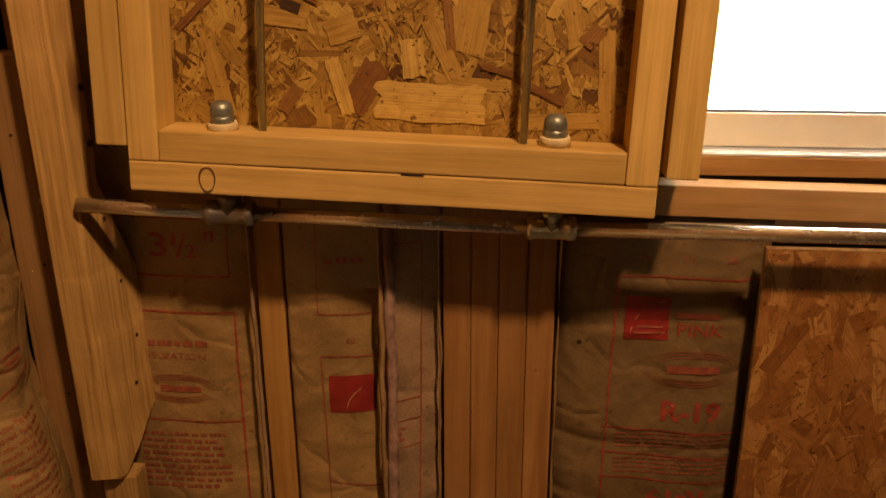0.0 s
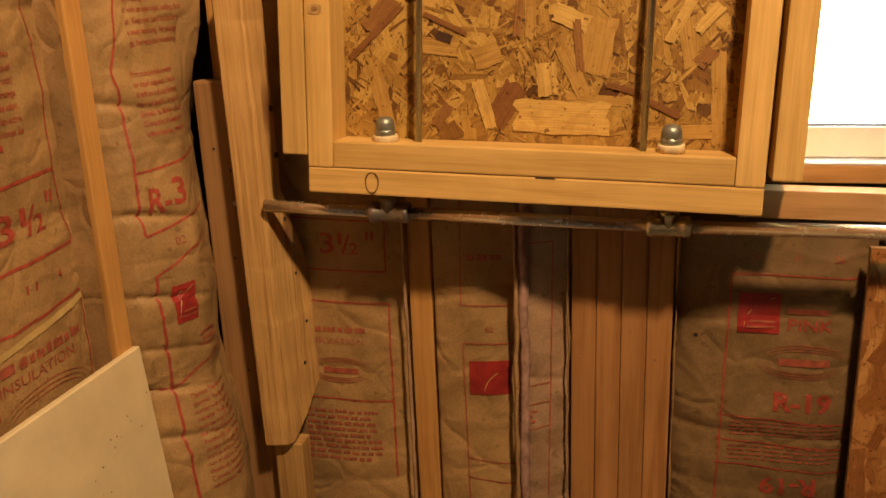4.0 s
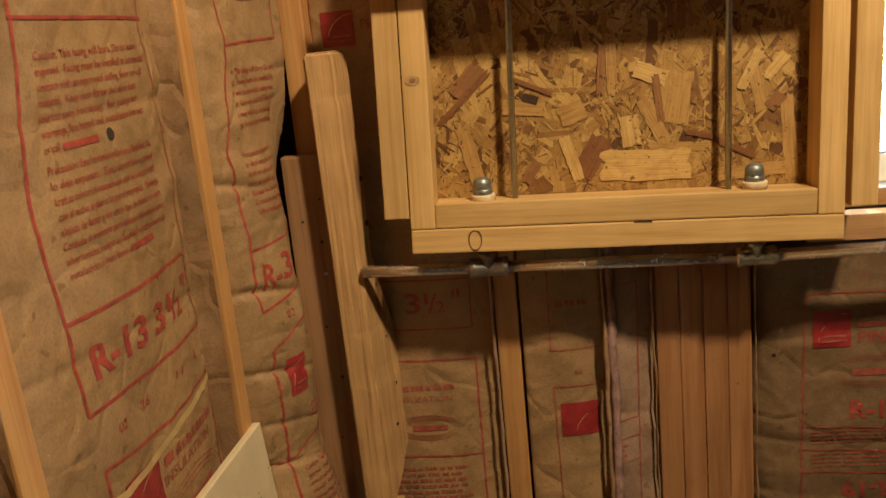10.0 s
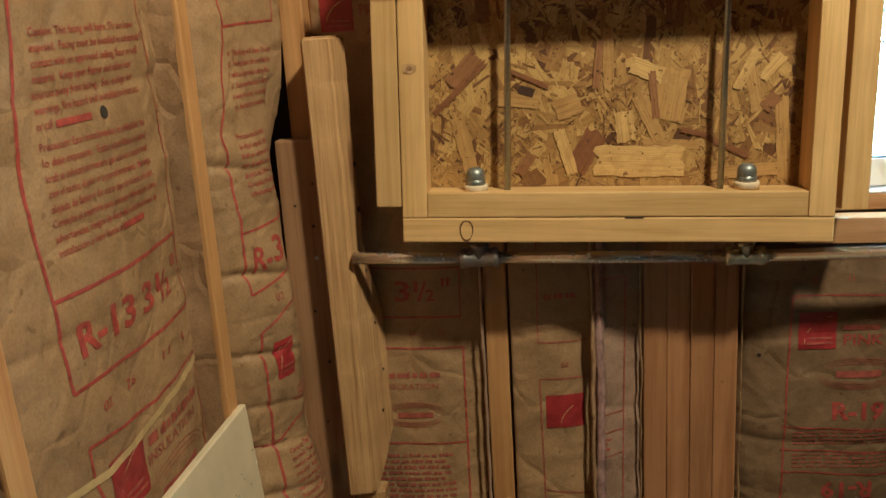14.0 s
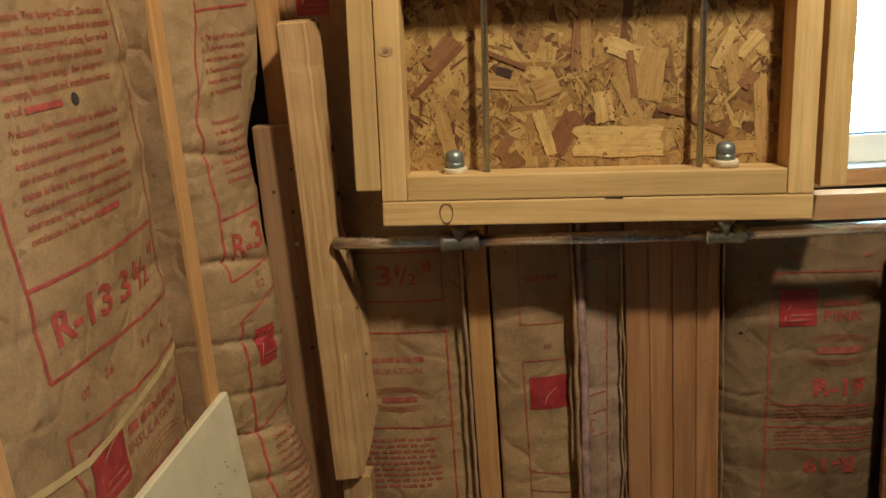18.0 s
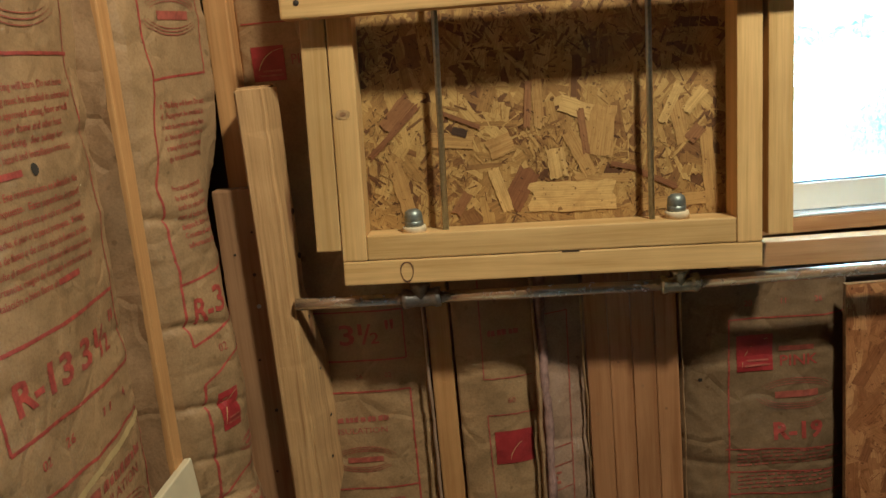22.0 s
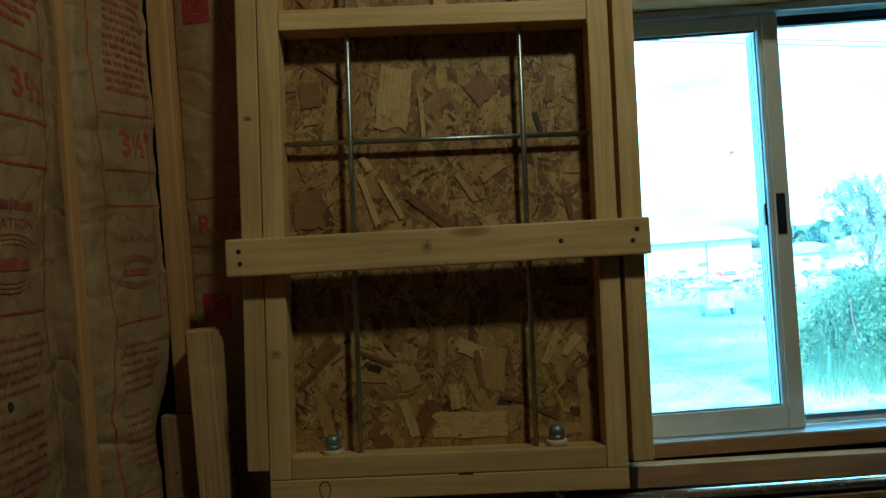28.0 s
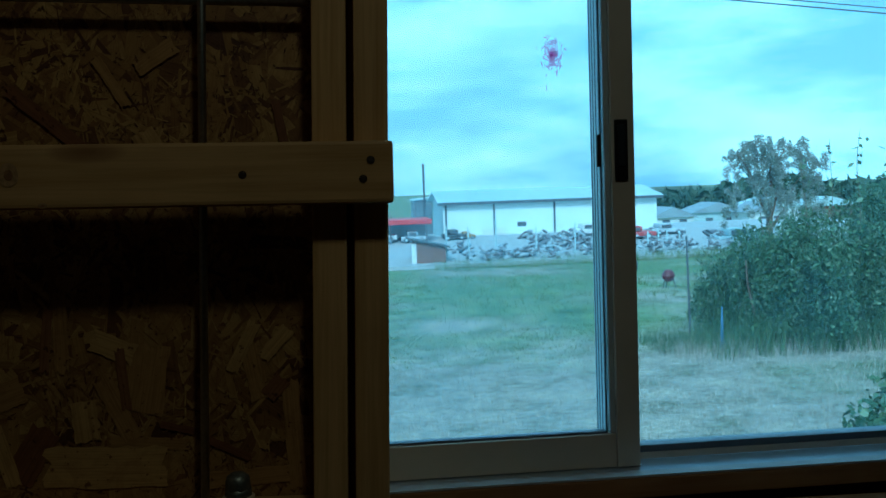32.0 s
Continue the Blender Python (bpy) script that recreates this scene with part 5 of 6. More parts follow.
stud(0.905, 0.935, 0.116, 0.20, 2.095, 2.40, label="short fir stud above the window", group="short studs")
for u0, u1, sd in ((0.60, 0.902, 31.0), (0.938, 1.48, 33.0)):
    bm = bmesh.new()
    nu, nz = 40, 30
    g = [[bm.verts.new((u0 + (u1 - u0) * i / nu, 0.150 - 0.014 * noise.noise(Vector((i * 0.23 + sd, j * 0.3, 0))) - 0.006 * noise.noise(Vector((i * 0.9 + sd, j * 0.9, 3))), 2.095 + 0.30 * j / nz)) for i in range(nu + 1)] for j in range(nz + 1)]
    for j in range(nz):
        for i in range(nu):
            bm.faces.new((g[j][i], g[j][i + 1], g[j + 1][i + 1], g[j + 1][i]))
    ex = bmesh.ops.extrude_face_region(bm, geom=bm.faces[:])
    for v in ex["geom"]:
        if isinstance(v, bmesh.types.BMVert):
            v.co.y = 0.208
    bmesh.ops.recalc_face_normals(bm, faces=bm.faces[:])
    tagged(part("fiberglass_filling", bm, FUZZ, None, smooth=True), "bare pink fiberglass above the window", "insulation", "bare fiberglass")

# screws in the crossbar
bpy.context.view_layer.update()
for x, z in ((-0.036, 0.446), (-0.034, 0.424), (0.664, 0.4475), (0.656, 0.4275), (0.530, 0.4335)):
    s = part("screw_head", lathe([(0.0045, 0), (0.0040, 0.0006), (0.0022, -0.0008)], 10, "y"), SCREW)
    s.matrix_world = MF @ Matrix.Translation((x, -0.0386, z + x * 0.0175))
    under(s, cross)


# ---- outdoors ----
GZ = -0.70
indoors = set(scene.objects)
m, n, l, p = mat("meadow")
vec, rnd_ = coords(n, l, spread=0.0)
g1, g2, g3 = tex(n, l, vec, 0.16, 4, 0.6), tex(n, l, vec, 1.3, 5, 0.65), tex(n, l, vec, 9.0, 4, 0.7)
ra = ramp(n, [(0.40, (0.195, 0.262, 0.140)), (0.56, (0.345, 0.335, 0.295))])
sx = n.new("ShaderNodeSeparateXYZ")
l.new(vec, sx.inputs[0])
near = n.new("ShaderNodeMapRange")
near.inputs["From Min"].default_value, near.inputs["From Max"].default_value = 16.5, 11.0
near.inputs["To Min"].default_value, near.inputs["To Max"].default_value = -0.06, 0.16
l.new(sx.outputs[1], near.inputs["Value"])
am = n.new("ShaderNodeMath")
l.new(g1, am.inputs[0])
l.new(near.outputs[0], am.inputs[1])
l.new(am.outputs[0], ra.inputs[0])
rb = ramp(n, [(0.32, (0.55, 0.6, 0.5)), (0.5, (1, 1, 1)), (0.68, (1.35, 1.3, 1.2))])
l.new(g2, rb.inputs[0])
rc = ramp(n, [(0.3, (0.5, 0.52, 0.47)), (0.55, (1.0, 1.0, 0.98)), (0.75, (1.5, 1.46, 1.4))])
l.new(g3, rc.inputs[0])
cc = mix(n, l, 1.0, mix(n, l, 1.0, ra.outputs[0], rb.outputs[0], "MULTIPLY"), rc.outputs[0], "MULTIPLY")
l.new(cc, p.inputs["Base Color"])
p.inputs["Roughness"].default_value = 0.95
p.inputs["Specular IOR Level"].default_value = 0.1
bump(n, l, p, g3, 0.6, 0.08)
MEADOW = m

bm = bmesh.new()
N, XL, YL = 60, 160.0, 200.0
g = []
for j in range(N + 1):
    row = []
    for i in range(N + 1):
        x, y = -XL + 2 * XL * i / N, -60 + (YL + 60) * j / N
        row.append(bm.verts.new((x, y, GZ + (0.25 * noise.noise(Vector((x * 0.06, y * 0.06, 0))) if y > 4 else 0) * (1 if y < 60 else 0.3))))
    g.append(row)
for j in range(N):
    for i in range(N):
        bm.faces.new((g[j][i], g[j][i + 1], g[j + 1][i + 1], g[j + 1][i]))
skirt = [(-4000, -4000), (4000, -4000), (4000, 4500), (-4000, 4500)]
sv = [bm.verts.new((x, y, GZ - 0.6)) for x, y in skirt]
bm.faces.new(sv)
for f in bm.faces:
    f.normal_update()
    if f.normal.z < 0:
        f.normal_flip()
tagged(part("ground", bm, MEADOW, smooth=True), "rough meadow of dry and green grass", "ground", kind="structure")


def grass(x0, x1, y0, y1, count, seed, h, material, label):
    rnd = random.Random(seed)
    vs, fs = [], []
    for k in range(count):
        x, y = rnd.uniform(x0, x1), rnd.uniform(y0, y1)
        z = GZ + 0.25 * noise.noise(Vector((x * 0.06, y * 0.06, 0)))
        for b in range(3):
            a, hh, w = rnd.uniform(0, 6.28), h * rnd.uniform(0.5, 1.3), rnd.uniform(0.0025, 0.0065)
            dx, dy = math.cos(a) * w, math.sin(a) * w
            ox, oy = rnd.uniform(-0.05, 0.05), rnd.uniform(-0.05, 0.05)
            i = len(vs)
            vs += [(x + ox - dx, y + oy - dy, z - 0.02), (x + ox + dx, y + oy + dy, z - 0.02), (x + ox + rnd.uniform(-0.4, 0.4) * hh, y + oy + rnd.uniform(-0.3, 0.3) * hh, z + hh)]
            fs.append((i, i + 1, i + 2))
    me = bpy.data.meshes.new("grass")
    me.from_pydata(vs, [], fs)
    me.materials.append(material)
    return tagged(new("grass", me), label, "grass", kind="stuff")


def leafmat(name, stops, rough=0.6):
    m, n, l, p = mat(name)
    ge = n.new("ShaderNodeNewGeometry")
    r = ramp(n, stops)
    l.new(ge.outputs["Random Per Island"], r.inputs[0])
    l.new(r.outputs[0], p.inputs["Base Color"])
    p.inputs["Roughness"].default_value = rough
    return m


DRY = leafmat("dry_grass", [(0, (0.20, 0.19, 0.15)), (0.5, (0.37, 0.345, 0.28)), (1, (0.58, 0.55, 0.48))], 0.9)
GREENG = leafmat("green_grass", [(0, (0.08, 0.14, 0.03)), (0.6, (0.15, 0.22, 0.07)), (1, (0.26, 0.27, 0.12))], 0.9)
LEAF = leafmat("shrub_leaf", [(0, (0.030, 0.066, 0.028)), (0.45, (0.075, 0.135, 0.060)), (0.85, (0.13, 0.195, 0.095)), (1, (0.25, 0.31, 0.20))])
LEAF_GREY = leafmat("tree_leaf", [(0, (0.10, 0.14, 0.09)), (0.5, (0.25, 0.28, 0.23)), (1, (0.50, 0.50, 0.50))])
BARK = plain("bark", (0.16, 0.12, 0.09), 0.9, 0, 0.3, 14)
grass(-3, 10, 5.0, 12.3, 17500, 1, 0.055, DRY, "dry tan meadow grass")
grass(-3, 10, 12.3, 16, 8500, 12, 0.055, GREENG, "green meadow grass")
grass(4.3, 5.4, 12.0, 13.6, 420, 13, 0.22, LEAF, "tall dark weeds beside the shrub")
grass(4.3, 5.4, 11.6, 12.8, 240, 14, 0.17, DRY, "tall dry weeds beside the shrub")
grass(-4, 16, 14, 36, 9000, 2, 0.085, GREENG, "greener meadow grass")
grass(4.4, 9.5, 11.2, 12.6, 420, 3, 0.20, DRY, "tall dry grass at the shrub")
grass(4.9, 10.5, 11.2, 13.0, 1100, 4, 0.5, LEAF, "tall green grass at the shrub")


def leaves(count, seed, shape, size, material, upright=False):
    """Small pointed leaves; shape(rnd) gives a place in the crown."""
    rnd = random.Random(seed)
    vs, fs = [], []
    for k in range(count):
        c = shape(rnd)
        L = size * rnd.uniform(0.6, 1.4)
        w = L * rnd.uniform(0.22, 0.36)
        d = Vector((rnd.gauss(0, 1), rnd.gauss(0, 1), rnd.gauss(0.2, 0.8))).normalized()
        if upright and k % 5 < 3:
            L, w = L * 1.5, L * rnd.uniform(0.06, 0.12)
            d = Vector((rnd.gauss(0, 0.5), rnd.gauss(0, 0.5), 1.0)).normalized()
        s = d.cross(Vector((rnd.gauss(0, 1), rnd.gauss(0, 1), rnd.gauss(0, 1)))).normalized() * w
        i = len(vs)
        vs += [c - d * L * 0.5, c + s, c + d * L * 0.5, c - s]
        fs.append((i, i + 1, i + 2, i + 3))
    me = bpy.data.meshes.new("crown")
    me.from_pydata([tuple(v) for v in vs], [], fs)
    me.materials.append(material)
    return new("crown", me)


def limb(p0, p1, r0, r1, seed, bend=0.12):
    bm = bmesh.new()
    p0, p1 = Vector(p0), Vector(p1)
    rings, nseg = [], 7
    for k in range(nseg + 1):
        t = k / nseg
        c = p0.lerp(p1, t) + Vector((noise.noise(Vector((seed, t * 2, 0))), noise.noise(Vector((seed, t * 2, 5))), 0)) * bend * (p1 - p0).length * t
        r = r0 + (r1 - r0) * t
        rings.append([bm.verts.new(c + Vector((r * math.cos(a), r * math.sin(a), 0))) for a in [2 * math.pi * q / 7 for q in range(7)]])
    for a, b in zip(rings, rings[1:]):
        for q in range(7):
            bm.faces.new((a[q], a[(q + 1) % 7], b[(q + 1) % 7], b[q]))
    bm.faces.new(rings[0])
    bm.faces.new(rings[-1])
    bmesh.ops.recalc_face_normals(bm, faces=bm.faces[:])
    return bm


def plant(name, at, label, category, clumps, count, size, material, trunks, seed, upright=False):
    """A shrub or tree: tapered limbs and a crown of leaves in uneven clumps (centre, radii) about its foot."""
    root = group_empty(name, Matrix.Translation(at), label, category)
    weights = [c[1][0] * c[1][1] * c[1][2] for c in clumps]

    def shape(rnd):
        c, r = rnd.choices(clumps, weights)[0]
        v = Vector((rnd.gauss(0, 1), rnd.gauss(0, 1), rnd.gauss(0, 1))).normalized() * (rnd.random() ** 0.45)
        q = Vector((c[0] + v.x * r[0], c[1] + v.y * r[1], c[2] + v.z * r[2]))
        q += Vector((noise.noise(q * 2.1), noise.noise(q * 2.1 + Vector((7, 0, 0))), noise.noise(q * 2.1 + Vector((0, 9, 0))))) * 0.35 * min(r)
        return q

    cr = leaves(count, seed, shape, size, material, upright)
    cr.parent = root
    for k, (a, b, r0, r1) in enumerate(trunks):
        part("trunk" if k == 0 else "limb", limb(a, b, r0, r1, seed + k), BARK, root, smooth=True)
    return root


rnd = random.Random(11)
cl = []
for k in range(34):
    x, y = rnd.uniform(0.2, 6.0), rnd.uniform(-0.9, 1.6)
    top = 1.50 + 0.33 * x + rnd.uniform(-0.35, 0.22)
    r = rnd.uniform(0.35, 0.6)
    for z in (top - r, (top - r) * 0.55, 0.35):
        cl.append(((x, y, z), (r, r, r * 1.1)))
sh = plant("shrub", (5.6, 12.5, GZ), "broad green shrub with thin upright shoots", "shrub", cl, 215000, 0.064, LEAF,
           [((x, 0.3, 0), (x + rnd.uniform(-0.4, 0.4), 0.2, 1.3 + 0.15 * x), 0.03, 0.01) for x in (1.2, 0.5, 2.1, 3.0, 3.9, 4.8)], 21, True)
for k, (x, h) in enumerate(((1.25, 3.05), (1.62, 3.2), (2.02, 3.35), (0.55, 2.3), (2.6, 3.1))):
    tip = (x - 0.18 + 0.1 * (k % 3), 0.0, h)
    part("shoot", limb((x, 0, 1.2), tip, 0.008, 0.003, 50 + k, 0.05), BARK, sh)
    lf = leaves(26, 60 + k, lambda r, a=Vector((x, 0, 1.5)), b=Vector(tip): a.lerp(b, r.random()) + Vector((r.gauss(0, 0.05), r.gauss(0, 0.05), 0)), 0.10, LEAF)
    lf.name = "shoot_leaves"
    lf.parent = sh
plant("shrub", (4.20, 6.0, GZ), "low leafy shrub beside the window", "shrub", [((0.28, 0, 0.40), (0.34, 0.35, 0.28)), ((0.62, 0.1, 0.55), (0.4, 0.4, 0.30))], 1500, 0.075, LEAF,
      [((0.5, 0, 0), (0.4, 0, 0.7), 0.02, 0.008)], 91)
rnd = random.Random(41)
cl = []
for k in range(210):
    a, r = rnd.uniform(0, 6.28), rnd.random() ** 0.55
    x, y = 0.25 + 2.35 * r * math.cos(a), 1.2 * r * math.sin(a)
    lobe = 5.0 - 0.42 * abs(x + 0.7) if x < 0.35 else 5.05 - 0.70 * abs(x - 0.9)
    z = lobe - rnd.random() ** 1.5 * 3.0 + rnd.uniform(-0.25, 0.15)
    cl.append(((x, y, max(1.2, z)), (rnd.uniform(0.09, 0.26), rnd.uniform(0.1, 0.25), rnd.uniform(0.15, 0.42))))
plant("tree", (16.6, 38.0, GZ), "ragged grey-green tree behind the shrub", "tree", cl, 36000, 0.075, LEAF_GREY,
      [((0, 0, 0), (0.1, 0, 4.2), 0.20, 0.04), ((0, 0, 1.5), (-1.4, 0, 4.4), 0.09, 0.02), ((0, 0, 1.6), (0.8, 0, 4.8), 0.10, 0.02), ((0.1, 0, 1.2), (1.7, 0, 3.6), 0.09, 0.02), ((0, 0, 2.0), (-0.5, 0.3, 4.7), 0.06, 0.015)], 31)

# long metal building
METALW = plain("white_metal_siding", (0.80, 0.88, 0.88), 0.5, 0, 0.06, 2)
METALR = plain("grey_metal_roof", (0.53, 0.63, 0.66), 0.45, 0.1, 0.08, 2)
METALD = plain("dark_trim", (0.10, 0.11, 0.13), 0.6, 0, 0.2, 5)
REDP = plain("red_paint", (0.55, 0.04, 0.05), 0.45, 0, 0.15, 8)
WHITEP = plain("white_paint", (0.72, 0.74, 0.74), 0.5, 0, 0.08, 5)
BROWNP = plain("brown_siding", (0.20, 0.11, 0.08), 0.7, 0, 0.2, 9)
GRAVEL = plain("gravel_yard", (0.43, 0.45, 0.46), 0.95, 0, 0.3, 6)
JUNK = plain("rusty_scrap", (0.24, 0.24, 0.26), 0.8, 0.2, 0.5, 7)

def yard_z(y):
    """The yard rises towards the metal building."""
    return GZ + 0.16 + 1.0 * min(1.0, max(0.0, (y - 38.0) / 8.0))


bm = bmesh.new()
ym_ = [[bm.verts.new((x, y, yard_z(y))) for x in (-8, 28)] for y in (37.6, 38.0, 42.0, 46.0, 62.0)]
ym_.append([bm.verts.new((x, 62.0, GZ - 0.4)) for x in (-8, 28)])
ym_.append([bm.verts.new((x, 37.6, GZ - 0.4)) for x in (-8, 28)])
for p_, q_ in zip(ym_, ym_[1:] + ym_[:1]):
    bm.faces.new((p_[0], p_[1], q_[1], q_[0]))
bmesh.ops.recalc_face_normals(bm, faces=bm.faces[:])
yard = tagged(part("gravel_yard", bm, GRAVEL), "pale gravel yard before the metal building", "yard", kind="structure")
BX0, BX1, BY0, BY1, EV, RG = 2.2, 13.6, 46.0, 52.4, GZ + 2.90, GZ + 3.42
barn = group_empty("metal_building", Matrix.Translation((BX0, BY0, GZ)), "long white metal building with a grey roof", "building")
bpy.context.view_layer.update()


def bpart(name, bm, material, root, label="", parent=None):
    return under(part(name, bm, material, None, label), parent or root)


bpart("wall", box(BX0, BX1, BY0, BY0 + 0.15, GZ, EV), METALW, barn)
bpart("wall", box(BX0, BX1, BY1 - 0.15, BY1, GZ, EV), METALW, barn)
for x in (BX0, BX1 - 0.15):
    gm = bmesh.new()
    ym = (BY0 + BY1) / 2
    for xx in (x - 0.001, x + 0.151):
        gm.faces.new([gm.verts.new(c) for c in ((xx, BY0, GZ), (xx, BY1, GZ), (xx, BY1, EV), (xx, ym, RG), (xx, BY0, EV))])
    bpart("gable", gm, METALR if x == BX0 else METALW, barn, "grey gable wall" if x == BX0 else "")
for y0, y1 in ((BY0 - 0.3, (BY0 + BY1) / 2), (BY1 + 0.3, (BY0 + BY1) / 2)):
    rm = bmesh.new()
    q = [rm.verts.new(c) for c in ((BX0 - 0.3, y0, EV - 0.04), (BX1 + 0.3, y0, EV - 0.04), (BX1 + 0.3, y1, RG), (BX0 - 0.3, y1, RG))]
    fc = rm.faces.new(q)
    ex = bmesh.ops.extrude_face_region(rm, geom=[fc])
    for v in ex["geom"]:
        if isinstance(v, bmesh.types.BMVert):
            v.co.z += 0.08
    bmesh.ops.recalc_face_normals(rm, faces=rm.faces[:])
    bpart("roof", rm, METALR, barn)
bpart("eave_trim", box(BX0 - 0.3, BX1 + 0.3, BY0 - 0.36, BY0 - 0.301, EV - 0.12, EV + 0.02), METALD, barn)
for x in (BX0 + 0.1, 4.83, 8.03, 11.2):
    bpart("downspout", box(x, x + 0.09, BY0 - 0.08, BY0 - 0.001, GZ, EV - 0.1), METALD, barn)
for x in (6.10, 6.34, 10.75, 10.99):
    w = bpart("window", box(x, x + 0.22, BY0 - 0.03, BY0 - 0.001, GZ + 1.55, GZ + 1.78), METALD, barn)
bdoor = bpart("door", box(4.2, 5.5, BY0 - 0.04, BY0 - 0.001, GZ, GZ + 1.5), WHITEP, barn, "plain white door")

bpy.context.view_layer.update()
bpart("handle", box(5.28, 5.40, BY0 - 0.09, BY0 - 0.042, GZ + 1.05, GZ + 1.12), METALD, barn, "", bdoor)

annex = group_empty("annex_building", Matrix.Translation((0.68, 53.5, GZ)), "grey metal annex behind the white building", "building")
bpy.context.view_layer.update()
bpart("wall", box(0.68, 1.80, 53.5, 56.0, GZ, GZ + 3.22), plain("grey_metal_siding", (0.22, 0.25, 0.28), 0.5, 0.1, 0.15, 3), annex)
ar = part("roof", box(-0.66, 0.66, -1.4, 1.4, -0.04, 0.04), METALR)
ar.matrix_world = Matrix.Translation((1.24, 54.75, GZ + 3.30)) @ pose(0, 0, 0, 0, -5, 0)
under(ar, annex)
for k in range(5):
    bpart("rib", box(0.78 + 0.22 * k, 0.81 + 0.22 * k, 53.46, 53.499, GZ + 0.5, GZ + 3.2), METALD, annex)

# shed, canopy, vehicles and scrap in the yard
shed = group_empty("shed", Matrix.Translation((0.8, 38.7, GZ + 0.1)), "small brown lean-to shed with a pale side", "shed")
bpy.context.view_layer.update()
bm = bmesh.new()
pts = [(0.55, 38.4, 0.1), (2.0, 38.4, 0.1), (2.0, 38.4, 0.86), (0.55, 38.4, 1.22)]
fr = [bm.verts.new((x, y, GZ + z)) for x, y, z in pts]
bk = [bm.verts.new((x, y + 1.2, GZ + z)) for x, y, z in pts]
bm.faces.new(fr)
bm.faces.new(bk[::-1])
for k in range(4):
    bm.faces.new((fr[k], fr[(k + 1) % 4], bk[(k + 1) % 4], bk[k]))
bmesh.ops.recalc_face_normals(bm, faces=bm.faces[:])
bpart("walls", bm, BROWNP, shed)
bpart("side_panel", box(0.50, 0.72, 38.35, 38.39, GZ + 0.1, GZ + 1.10), WHITEP, shed, "pale side panel")
bm = box(-0.95, 0.95, -0.7, 0.7, -0.03, 0.03)
ro = part("roof", bm, METALD)
ro.matrix_world = Matrix.Translation((1.26, 38.9, GZ + 1.11)) @ pose(0, 0, 0, 0, 13, 0)
under(ro, shed)
PALEY = plain("pale_sheet_metal", (0.50, 0.55, 0.60), 0.5, 0.1, 0.25, 2)
canopy = group_empty("canopy", Matrix.Translation((-0.6, 45, GZ + 0.2)), "red-roofed canopy over parked things", "canopy")
bpy.context.view_layer.update()
bpart("roof", box(-2.5, 1.5, 44, 47, GZ + 1.9, GZ + 2.15, 0.05), REDP, canopy)
for x in (-2.3, -0.6, 1.2):
    bpart("post", box(x, x + 0.08, 44.1, 44.18, GZ + 0.2, GZ + 1.9), METALD, canopy)
bpart("back_wall", box(-2.4, 1.4, 46.7, 46.8, GZ + 0.2, GZ + 1.9), PALEY, canopy, "pale sheet back wall")


def vehicle(x, y, L, H, material, label, name="pickup"):
    root = group_empty(name, Matrix.Translation((x, y, GZ + 0.24)), label, "vehicle", "yard vehicles")
    bpy.context.view_layer.update()
    r, z = 0.26 * H, GZ + 0.24
    low, mid, top = z + 0.75 * r, z + 0.75 * r + 0.45 * H, z + 0.75 * r + 0.95 * H
    bpart("body", box(x, x + L, y, y + 1.3, low, mid, 0.10 * H), material, root)
    bpart("cabin", box(x + L * 0.25, x + L * 0.66, y + 0.1, y + 1.2, mid, top, 0.16 * H), material, root)
    bpart("window", box(x + L * 0.31, x + L * 0.60, y + 0.085, y + 0.099, mid + 0.07 * H, top - 0.12 * H, 0.0), METALD, root)
    bpart("bumper", box(x - 0.02, x + L + 0.02, y - 0.02, y - 0.001, low, low + 0.10 * H), METALD, root)
    for wx in (x + L * 0.2, x + L * 0.8):
        wo = part("wheel", lathe([(0.8 * r, 0), (r, 0.03), (r, 0.15), (0.8 * r, 0.18)], 16, "y"), METALD)
        wo.matrix_world = Matrix.Translation((wx, y - 0.04, z + r))
        rim = part("rim", lathe([(0.55 * r, -0.012), (0.5 * r, -0.02), (0.15 * r, -0.03)], 14, "y"), METALR)
        rim.parent = wo
        under(wo, root)
    return root


REDV = vehicle(10.6, 42.4, 2.0, 0.55, plain("faded_red_paint", (0.42, 0.075, 0.08), 0.5, 0, 0.3, 3), "faded red pickup parked among the scrap")
REDV.location.z += 0.50
for x, y, L, H, mt, lab in ((-1.9, 44.5, 1.7, 0.62, WHITEP, "white van parked under the red canopy"), (0.0, 44.3, 1.3, 0.50, PALEY, "pale blue car parked under the red canopy"),
                            (2.15, 44.6, 1.15, 0.45, plain("tractor_paint", (0.05, 0.055, 0.06), 0.5, 0.2, 0.4, 6), "dark small tractor before the white building"),
                            (3.0, 44.9, 0.8, 0.30, plain("ochre_paint", (0.36, 0.24, 0.09), 0.5, 0, 0.3, 6), "ochre loader beside the tractor"),
                            (8.9, 44.2, 1.5, 0.55, WHITEP, "white car parked before the long building"), (12.7, 43.6, 1.7, 0.50, PALEY, "pale car parked among the scrap")):
    vehicle(x, y, L, H, mt, lab, "tractor" if "tractor" in lab or "loader" in lab else "car").location.z += yard_z(y) - GZ - 0.24
vehicle(15.4, 41.5, 2.3, 0.75, METALR, "grey pickup parked in the yard")
CARTP = plain("dull_white_box", (0.34, 0.36, 0.38), 0.55, 0, 0.15, 6)
cart = group_empty("utility_trailer", Matrix.Translation((8.6, 33.0, GZ)), "small grey box trailer on the grass", "trailer")
bpy.context.view_layer.update()
